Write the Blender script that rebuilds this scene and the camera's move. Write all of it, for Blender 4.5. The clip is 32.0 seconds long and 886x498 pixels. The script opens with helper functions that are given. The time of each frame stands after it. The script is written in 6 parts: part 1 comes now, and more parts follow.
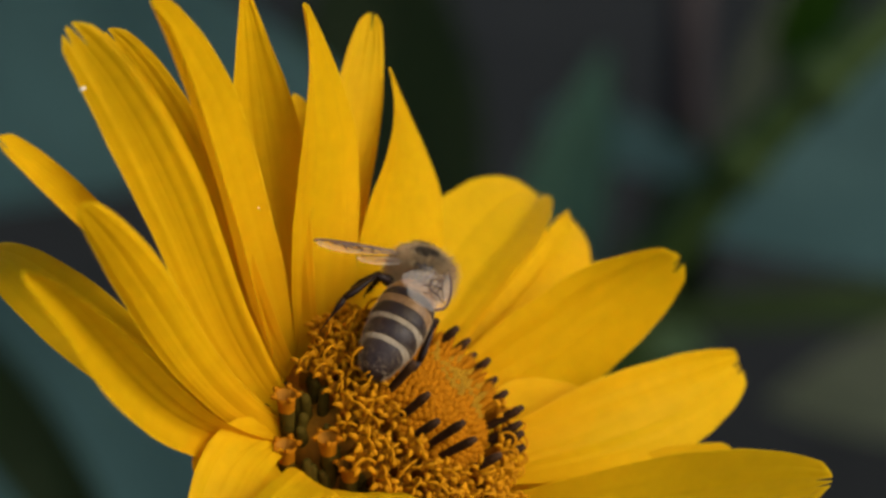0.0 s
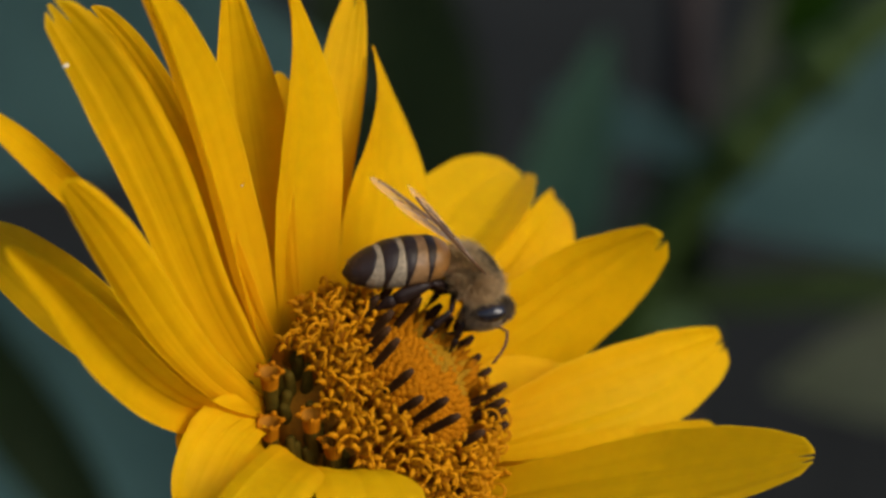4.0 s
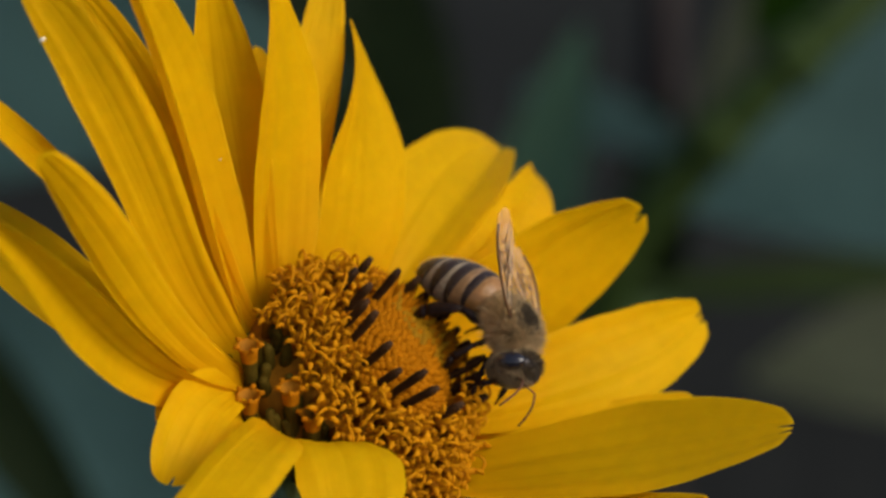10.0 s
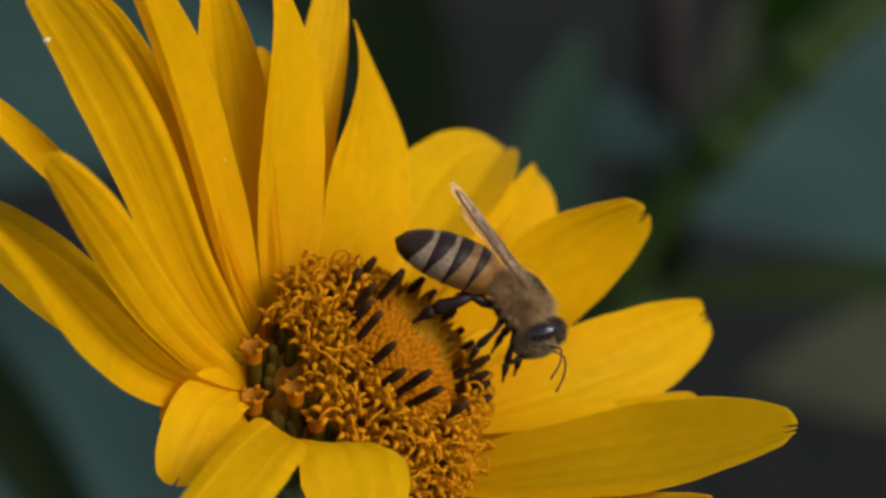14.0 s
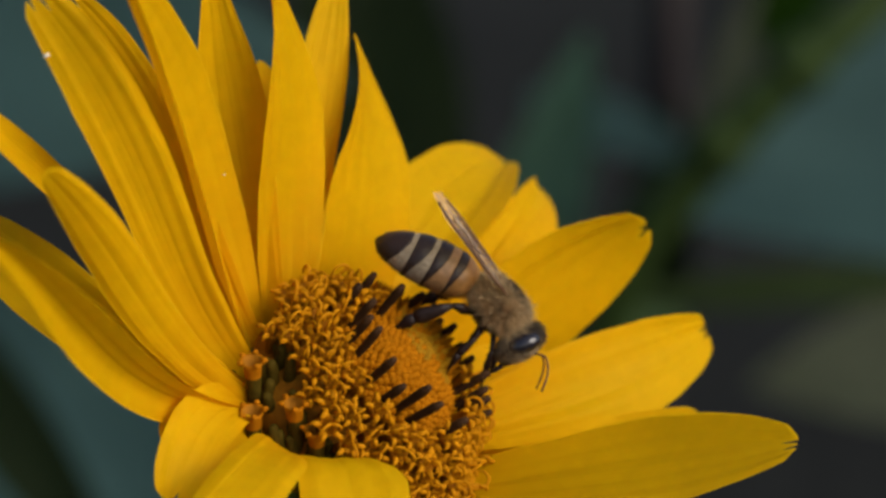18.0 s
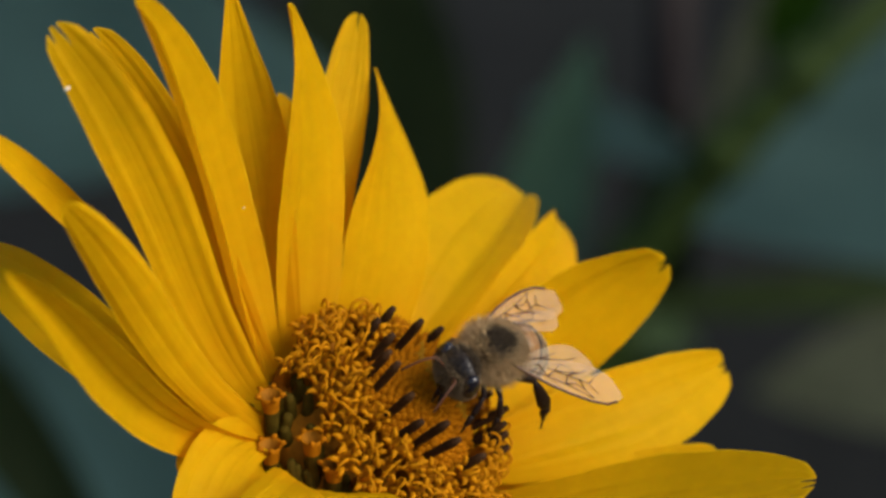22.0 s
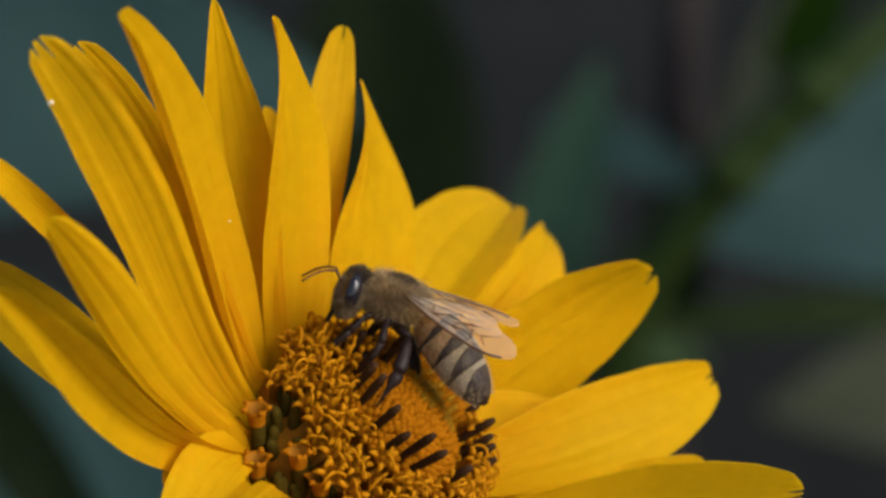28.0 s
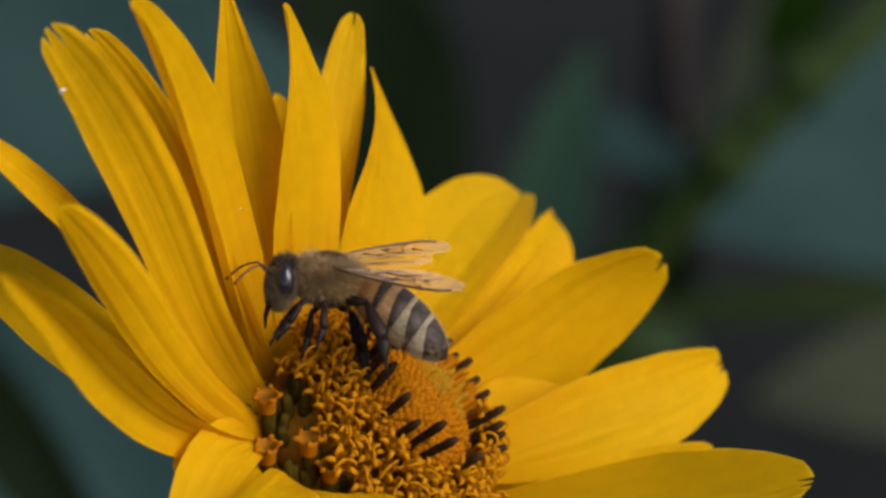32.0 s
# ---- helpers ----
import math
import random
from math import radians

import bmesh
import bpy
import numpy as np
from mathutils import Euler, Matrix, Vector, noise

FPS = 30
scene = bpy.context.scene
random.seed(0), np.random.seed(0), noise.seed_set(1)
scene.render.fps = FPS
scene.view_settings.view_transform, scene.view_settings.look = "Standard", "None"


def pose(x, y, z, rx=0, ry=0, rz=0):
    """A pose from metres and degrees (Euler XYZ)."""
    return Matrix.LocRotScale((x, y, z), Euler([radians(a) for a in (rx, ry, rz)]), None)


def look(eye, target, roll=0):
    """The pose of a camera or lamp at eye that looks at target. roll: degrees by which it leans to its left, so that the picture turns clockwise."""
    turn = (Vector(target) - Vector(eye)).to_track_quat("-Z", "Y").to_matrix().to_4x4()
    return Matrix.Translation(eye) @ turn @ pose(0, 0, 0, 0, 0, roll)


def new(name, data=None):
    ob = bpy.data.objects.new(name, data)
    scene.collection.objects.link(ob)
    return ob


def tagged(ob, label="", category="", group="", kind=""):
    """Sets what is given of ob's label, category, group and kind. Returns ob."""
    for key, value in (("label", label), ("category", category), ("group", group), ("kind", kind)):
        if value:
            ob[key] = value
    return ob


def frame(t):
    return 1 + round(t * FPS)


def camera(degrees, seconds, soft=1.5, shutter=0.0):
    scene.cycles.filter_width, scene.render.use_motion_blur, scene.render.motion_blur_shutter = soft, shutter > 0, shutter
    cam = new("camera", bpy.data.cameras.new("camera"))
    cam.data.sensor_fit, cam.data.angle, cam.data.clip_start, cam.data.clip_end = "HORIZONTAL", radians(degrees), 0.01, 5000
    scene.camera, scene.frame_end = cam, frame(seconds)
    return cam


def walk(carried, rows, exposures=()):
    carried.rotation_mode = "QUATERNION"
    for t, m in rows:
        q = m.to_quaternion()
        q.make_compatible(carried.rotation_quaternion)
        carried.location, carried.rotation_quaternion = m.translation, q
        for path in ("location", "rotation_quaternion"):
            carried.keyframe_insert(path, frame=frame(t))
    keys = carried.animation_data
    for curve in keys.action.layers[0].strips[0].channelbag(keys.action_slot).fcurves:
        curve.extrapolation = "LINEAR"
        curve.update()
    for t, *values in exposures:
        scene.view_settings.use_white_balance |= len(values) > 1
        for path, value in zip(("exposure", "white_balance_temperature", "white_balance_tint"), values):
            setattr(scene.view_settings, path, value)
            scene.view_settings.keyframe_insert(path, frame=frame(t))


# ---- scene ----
cam = camera(16.0, 32.0, soft=2.9)
cam.data.dof.use_dof = True
cam.data.dof.focus_distance = 0.212
cam.data.dof.aperture_fstop = 33.0
walk(cam, [
    (0, pose(0, -0.21, 0.875, 70.226, 0, 0.134)),
    (1, pose(0, -0.21, 0.875, 70.033, 0, 0.153)),
    (2, pose(0, -0.21, 0.875, 69.918, 0, 0.164)),
    (3.5, pose(0, -0.21, 0.875, 69.918, 0, 0.164)),
    (5, pose(0, -0.21, 0.875, 69.973, 0, 0.089)),
    (6, pose(0, -0.21, 0.875, 70.000, 0, 0.000)),
    (7, pose(0, -0.21, 0.875, 69.916, 0, -0.157)),
    (8, pose(0, -0.21, 0.875, 69.815, 0, -0.277)),
    (9, pose(0, -0.21, 0.875, 69.786, 0, -0.289)),
    (10, pose(0, -0.21, 0.875, 69.774, 0, -0.298)),
    (11, pose(0, -0.21, 0.875, 69.781, 0, -0.316)),
    (12, pose(0, -0.21, 0.875, 69.795, 0, -0.329)),
    (13, pose(0, -0.21, 0.875, 69.820, 0, -0.296)),
    (14, pose(0, -0.21, 0.875, 69.846, 0, -0.247)),
    (15.5, pose(0, -0.21, 0.875, 69.862, 0, -0.193)),
    (17, pose(0, -0.21, 0.875, 69.877, 0, -0.164)),
    (18, pose(0, -0.21, 0.875, 69.894, 0, -0.195)),
    (19, pose(0, -0.21, 0.875, 69.918, 0, -0.226)),
    (20, pose(0, -0.21, 0.875, 69.955, 0, -0.200)),
    (21, pose(0, -0.21, 0.875, 70.000, 0, -0.164)),
    (22, pose(0, -0.21, 0.875, 70.041, 0, -0.149)),
    (23, pose(0, -0.21, 0.875, 70.082, 0, -0.134)),
    (24, pose(0, -0.21, 0.875, 70.121, 0, -0.097)),
    (25, pose(0, -0.21, 0.875, 70.164, 0, -0.051)),
    (26.5, pose(0, -0.21, 0.875, 70.285, 0, 0.026)),
    (28, pose(0, -0.21, 0.875, 70.370, 0, 0.072)),
    (29, pose(0, -0.21, 0.875, 70.311, 0, 0.023)),
    (30, pose(0, -0.21, 0.875, 70.226, 0, -0.051)),
    (31, pose(0, -0.21, 0.875, 70.182, 0, -0.094)),
    (32, pose(0, -0.21, 0.875, 70.144, 0, -0.134)),
], [(0, 0.40, 6330, 10), (3, 0.35, 6400, 10), (6, 0.30, 6480, 10), (13, 0.28, 6500, 10), (20, 0.30, 6440, 10), (25, 0.34, 6300, 10), (29, 0.41, 6250, 10), (30, 0.56, 6200, 10), (31, 0.42, 6250, 10), (32, 0.35, 6300, 10)])

# ---- light ----
world = bpy.data.worlds.new("overcast_sky")
scene.world = world
world.use_nodes = True
wn = world.node_tree.nodes
sky = wn.new("ShaderNodeTexSky")
sky.sky_type = "NISHITA"
sky.sun_disc = False
sky.sun_elevation = radians(37)
sky.sun_rotation = radians(125)
sky.air_density, sky.dust_density = 1.0, 3.0
wn["Background"].inputs["Strength"].default_value = 0.13
world.node_tree.links.new(sky.outputs["Color"], wn["Background"].inputs["Color"])
sun = new("sun", bpy.data.lights.new("sun", "SUN"))
sun.data.energy = 2.2
sun.data.angle = radians(40)
sun.data.color = (1.0, 0.94, 0.84)
sun.matrix_world = look((1.5, -1.04, 2.2), (0, 0, 0.8))


# ---- materials ----
def material(name, color, rough=0.5, vary=0.25, scale=900.0, bump=0.0, metal=0.0, sheen=0.0, through_light=0.0,
             light_color=None, streak=0.0, per_object=0.0, spec=0.5, root=None):
    """A procedural surface: base colour varied by coarse and fine noise, optional lengthwise streaks and light shining through."""
    m = bpy.data.materials.new(name)
    m.use_nodes = True
    nt = m.node_tree
    nd, ln = nt.nodes, nt.links
    b = nd["Principled BSDF"]
    b.inputs["Roughness"].default_value = rough
    b.inputs["Metallic"].default_value = metal
    b.inputs["Specular IOR Level"].default_value = spec
    if sheen:
        b.inputs["Sheen Weight"].default_value = sheen
    tc = nd.new("ShaderNodeTexCoord")
    coarse, fine = nd.new("ShaderNodeTexNoise"), nd.new("ShaderNodeTexNoise")
    coarse.inputs["Scale"].default_value = scale * 0.22
    fine.inputs["Scale"].default_value = scale * 1.7
    fine.inputs["Detail"].default_value = 4
    for n in (coarse, fine):
        ln.new(tc.outputs["Object"], n.inputs["Vector"])
    total = nd.new("ShaderNodeMath")
    total.operation = "ADD"
    ln.new(coarse.outputs["Fac"], total.inputs[0])
    ln.new(fine.outputs["Fac"], total.inputs[1])
    last = total.outputs[0]
    height = fine.outputs["Fac"]
    if streak:
        mp = nd.new("ShaderNodeMapping")
        mp.inputs["Scale"].default_value = (26, 1.6, 1)
        ln.new(tc.outputs["UV"], mp.inputs["Vector"])
        st = nd.new("ShaderNodeTexNoise")
        st.inputs["Scale"].default_value = 1.0
        st.inputs["Detail"].default_value = 3
        ln.new(mp.outputs[0], st.inputs["Vector"])
        mul = nd.new("ShaderNodeMath")
        mul.operation = "MULTIPLY_ADD"
        mul.inputs[1].default_value = streak
        ln.new(st.outputs["Fac"], mul.inputs[0])
        ln.new(last, mul.inputs[2])
        off = nd.new("ShaderNodeMath")
        off.operation = "SUBTRACT"
        off.inputs[1].default_value = streak * 0.5
        ln.new(mul.outputs[0], off.inputs[0])
        last, height = off.outputs[0], st.outputs["Fac"]
    if per_object:
        oi = nd.new("ShaderNodeObjectInfo")
        mul = nd.new("ShaderNodeMath")
        mul.operation = "MULTIPLY_ADD"
        mul.inputs[1].default_value = per_object
        ln.new(oi.outputs["Random"], mul.inputs[0])
        ln.new(last, mul.inputs[2])
        off = nd.new("ShaderNodeMath")
        off.operation = "SUBTRACT"
        off.inputs[1].default_value = per_object * 0.5
        ln.new(mul.outputs[0], off.inputs[0])
        last = off.outputs[0]
    ramp = nd.new("ShaderNodeMapRange")
    ramp.inputs["From Min"].default_value, ramp.inputs["From Max"].default_value = 0.55, 1.45
    ln.new(last, ramp.inputs["Value"])
    mix = nd.new("ShaderNodeMix")
    mix.data_type = "RGBA"
    lo = [c * (1 - vary) for c in color]
    hi = [min(0.95, c * (1 + vary)) for c in color]
    mix.inputs["A"].default_value, mix.inputs["B"].default_value = (*lo, 1), (*hi, 1)
    ln.new(ramp.outputs[0], mix.inputs["Factor"])
    surface = mix.outputs["Result"]
    if root:
        split, near, blend = nd.new("ShaderNodeSeparateXYZ"), nd.new("ShaderNodeMapRange"), nd.new("ShaderNodeMix")
        near.interpolation_type = "SMOOTHSTEP"
        near.inputs["From Min"].default_value, near.inputs["From Max"].default_value = 0.0, 0.55
        near.inputs["To Min"].default_value, near.inputs["To Max"].default_value = 0.9, 0.0
        blend.data_type = "RGBA"
        blend.inputs["B"].default_value = (*root, 1)
        ln.new(tc.outputs["UV"], split.inputs[0])
        ln.new(split.outputs["Y"], near.inputs["Value"])
        ln.new(near.outputs[0], blend.inputs["Factor"])
        ln.new(surface, blend.inputs["A"])
        surface = blend.outputs["Result"]
    ln.new(surface, b.inputs["Base Color"])
    if bump:
        bp = nd.new("ShaderNodeBump")
        bp.inputs["Strength"].default_value = bump
        bp.inputs["Distance"].default_value = 0.0002
        ln.new(height, bp.inputs["Height"])
        ln.new(bp.outputs[0], b.inputs["Normal"])
    if through_light:
        tr = nd.new("ShaderNodeBsdfTranslucent")
        if light_color:
            tr.inputs["Color"].default_value = (*light_color, 1)
        else:
            ln.new(mix.outputs["Result"], tr.inputs["Color"])
        ms = nd.new("ShaderNodeMixShader")
        ms.inputs[0].default_value = through_light
        ln.new(b.outputs[0], ms.inputs[1])
        ln.new(tr.outputs[0], ms.inputs[2])
        ln.new(ms.outputs[0], nd["Material Output"].inputs["Surface"])
    return m


def wing_material(name, color, clear):
    m = bpy.data.materials.new(name)
    m.use_nodes = True
    nt = m.node_tree
    nd, ln = nt.nodes, nt.links
    b = nd["Principled BSDF"]
    b.inputs["Base Color"].default_value = (*color, 1)
    b.inputs["Roughness"].default_value = 0.28
    b.inputs["Specular IOR Level"].default_value = 1.0
    b.inputs["Thin Film Thickness"].default_value = 420
    b.inputs["Thin Film IOR"].default_value = 1.45
    tc, no = nd.new("ShaderNodeTexCoord"), nd.new("ShaderNodeTexNoise")
    no.inputs["Scale"].default_value = 1400
    ln.new(tc.outputs["Object"], no.inputs["Vector"])
    bp = nd.new("ShaderNodeBump")
    bp.inputs["Strength"].default_value = 0.6
    bp.inputs["Distance"].default_value = 0.0002
    ln.new(no.outputs["Fac"], bp.inputs["Height"])
    ln.new(bp.outputs[0], b.inputs["Normal"])
    tp = nd.new("ShaderNodeBsdfTransparent")
    tp.inputs["Color"].default_value = (0.96, 0.89, 0.72, 1)
    ms = nd.new("ShaderNodeMixShader")
    ms.inputs[0].default_value = clear
    ln.new(b.outputs[0], ms.inputs[1])
    ln.new(tp.outputs[0], ms.inputs[2])
    ln.new(ms.outputs[0], nd["Material Output"].inputs["Surface"])
    return m


PETAL = material("petal_yellow", (0.795, 0.53, 0.002), 0.55, 0.10, 500, 0.25, streak=0.35, through_light=0.28, per_object=0.15,
                 light_color=(0.82, 0.395, 0.001), spec=0.08, root=(0.76, 0.44, 0.002))
FLORET = material("floret_orange", (0.28, 0.098, 0.002), 0.55, 0.35, 1500, 0.2, per_object=0.4, through_light=0.3, spec=0.05)
STYLE = material("style_yellow", (0.54, 0.225, 0.003), 0.5, 0.2, 1500, 0.2, per_object=0.4, through_light=0.3, spec=0.05)
ANTHER = material("anther_dark_brown", (0.035, 0.016, 0.006), 0.6, 0.5, 2500, 0.5, per_object=0.4, spec=0.08)
BUD = material("bud_orange", (0.29, 0.10, 0.0015), 0.65, 0.25, 900, 0.2, per_object=0.4, spec=0.02)
BUDGREEN = material("bud_green", (0.25, 0.12, 0.002), 0.65, 0.35, 900, 0.3, spec=0.08)
RIMCUP = material("young_floret_orange", (0.31, 0.105, 0.002), 0.6, 0.35, 1200, 0.3, spec=0.02)
CHAFF = material("chaff_green_brown", (0.066, 0.043, 0.005), 0.7, 0.5, 1200, 0.4, spec=0.02)
CORE = material("disc_brown", (0.25, 0.095, 0.004), 0.7, 0.5, 1200, 0.4, spec=0.08)
STALK = material("stalk_green", (0.06, 0.10, 0.03), 0.6, 0.3, 300, 0.3)
HAIR = material("bee_hair_tan", (0.70, 0.52, 0.29), 0.8, 0.3, 900, through_light=0.45, spec=0.1)
HAIRDARK = material("bee_hair_brown", (0.16, 0.105, 0.055), 0.8, 0.3, 900, spec=0.1)
BACKHAIR = material("bee_back_hair", (0.12, 0.09, 0.058), 0.8, 0.4, 900, spec=0.1)
FACEHAIR = material("bee_face_hair", (0.36, 0.27, 0.16), 0.8, 0.3, 900, through_light=0.2, spec=0.1)
CHITIN = material("bee_chitin_black", (0.018, 0.013, 0.012), 0.32, 0.4, 1500, 0.3)
LEGMAT = material("bee_leg_dark_brown", (0.014, 0.0075, 0.006), 0.42, 0.4, 1500, 0.3, spec=0.13)
AMBER = material("abdomen_amber", (0.23, 0.108, 0.028), 0.42, 0.35, 1500, 0.25)
TAN = material("abdomen_tan", (0.23, 0.125, 0.05), 0.5, 0.4, 1800, 0.3)
BANDDARK = material("abdomen_black", (0.018, 0.010, 0.009), 0.5, 0.4, 1500, 0.25, spec=0.3)
BANDPALE = material("abdomen_pale_hair", (0.23, 0.185, 0.125), 0.75, 0.5, 2500, 0.5)
ANTENNA = material("bee_antenna_brown", (0.075, 0.027, 0.011), 0.55, 0.3, 1500, 0.2, spec=0.25)
EYE = material("bee_eye_black", (0.010, 0.009, 0.013), 0.12, 0.3, 4000, 0.1)
WING = wing_material("wing_membrane", (0.72, 0.60, 0.48), 0.81)
VEIN = material("wing_vein_brown", (0.09, 0.04, 0.016), 0.45, 0.3, 1500)
LEAFBLUE = material("leaf_blue_green", (0.047, 0.094, 0.090), 0.6, 0.25, 30, 0.1, through_light=0.15, spec=0.06)
LEAFGREEN = material("leaf_mid_green", (0.057, 0.115, 0.078), 0.6, 0.25, 30, 0.1, through_light=0.15, spec=0.06)
STEMGREEN = material("stem_dark_green", (0.017, 0.030, 0.007), 0.6, 0.3, 60, 0.1, spec=0.06)
# dark green with the shade behind the flower put into the colour
LEAFSHADED = material("leaf_green_with_shade", (0.0095, 0.0165, 0.0055), 0.6, 0.3, 30, 0.1, spec=0.06)
LEAFBRIGHT = material("leaf_fresh_green", (0.035, 0.085, 0.008), 0.6, 0.3, 30, 0.1, through_light=0.2, spec=0.06)
LEAFMOSS = material("leaf_moss_green", (0.075, 0.122, 0.055), 0.7, 0.25, 30, 0.1, spec=0.06)
FLECK = material("fleck_white", (0.75, 0.72, 0.6), 0.6, 0.2, 3000)
TWIG = material("stem_dry_mauve", (0.025, 0.021, 0.021), 0.8, 0.3, 60, 0.3, spec=0.06)
# soil far darker than its own tone: the background's shade is painted in
SOIL = material("soil_with_shade", (0.0100, 0.0104, 0.0092), 0.9, 0.5, 12, 0.5, spec=0.06)
PALELEAF = material("leaf_pale_olive", (0.056, 0.066, 0.042), 0.7, 0.25, 30, 0.1, spec=0.06)


# ---- helpers for parts ----
def mesh_of(name, bm, mat, smooth=True):
    me = bpy.data.meshes.new(name)
    bm.normal_update()
    bm.to_mesh(me)
    bm.free()
    me.materials.append(mat)
    if smooth:
        me.polygons.foreach_set("use_smooth", [True] * len(me.polygons))
    return me


def part(name, bm, mat, parent, label="", smooth=True):
    ob = new(name, mesh_of(name, bm, mat, smooth) if isinstance(bm, bmesh.types.BMesh) else bm)
    ob.parent = parent
    if label:
        tagged(ob, label)
    return ob


def tube(bm, points, radii, sides=8, cap=True):
    """Sweeps a round section along points."""
    pts = [Vector(p) for p in points]
    rings = []
    ref = Vector((0.31, 0.17, 0.93))
    for i, p in enumerate(pts):
        t = (pts[min(i + 1, len(pts) - 1)] - pts[max(i - 1, 0)]).normalized()
        a = t.cross(ref)
        if a.length < 0.05:
            a = t.cross(Vector((1, 0, 0)))
        a.normalize()
        ref2 = a.cross(t)
        r = radii[i] if isinstance(radii, (list, tuple)) else radii
        rings.append([bm.verts.new(p + (a * math.cos(k) + ref2 * math.sin(k)) * r)
                      for k in [2 * math.pi * j / sides for j in range(sides)]])
    for r0, r1 in zip(rings, rings[1:]):
        for j in range(sides):
            bm.faces.new((r0[j], r0[(j + 1) % sides], r1[(j + 1) % sides], r1[j]))
    if cap:
        bm.faces.new(rings[0][::-1])
        bm.faces.new(rings[-1])
    return rings


def blob(bm, m, u=20, v=14):
    """An ellipsoid: the unit sphere through the matrix m."""
    bmesh.ops.create_uvsphere(bm, u_segments=u, v_segments=v, radius=1.0, matrix=m)


def scaled(x, y, z, sx, sy, sz, rx=0, ry=0, rz=0):
    return pose(x, y, z, rx, ry, rz) @ Matrix.Diagonal((sx, sy, sz, 1))


def interp(x, xs, ys):
    return float(np.interp(x, xs, ys))


# ---- ground ----
def ground():
    bm = bmesh.new()
    n = 60
    vs = [[None] * (n + 1) for _ in range(n + 1)]
    for i in range(n + 1):
        for j in range(n + 1):
            x, y = ((i / n * 2 - 1) ** 3) * 400, ((j / n * 2 - 1) ** 3) * 400 + 1.5
            z = 0.02 * noise.noise((x * 3, y * 3, 0)) if abs(x) < 30 and abs(y) < 30 else 0
            vs[i][j] = bm.verts.new((x, y, z))
    for i in range(n):
        for j in range(n):
            bm.faces.new((vs[i][j], vs[i + 1][j], vs[i + 1][j + 1], vs[i][j + 1]))
    tagged(new("ground", mesh_of("ground", bm, SOIL)), "bare garden soil under the plants, coloured dark for shade", "ground", kind="structure")


ground()


# ---- the flower ----
MM = 0.001
FLOWER_AT = pose(-0.00676, -0.00660, 0.78902, 46.38, -2.48, 65.08)
flower = tagged(new("yellow_flower"), "yellow daisy-like flower head with orange disc, on a green stalk", "flower")
flower.matrix_world = FLOWER_AT

WX = (0, 0.08, 0.2, 0.4, 0.6, 0.75, 0.88, 0.95, 1.0)
WY = (0.42, 0.54, 0.72, 0.92, 1.0, 0.93, 0.74, 0.56, 0.36)


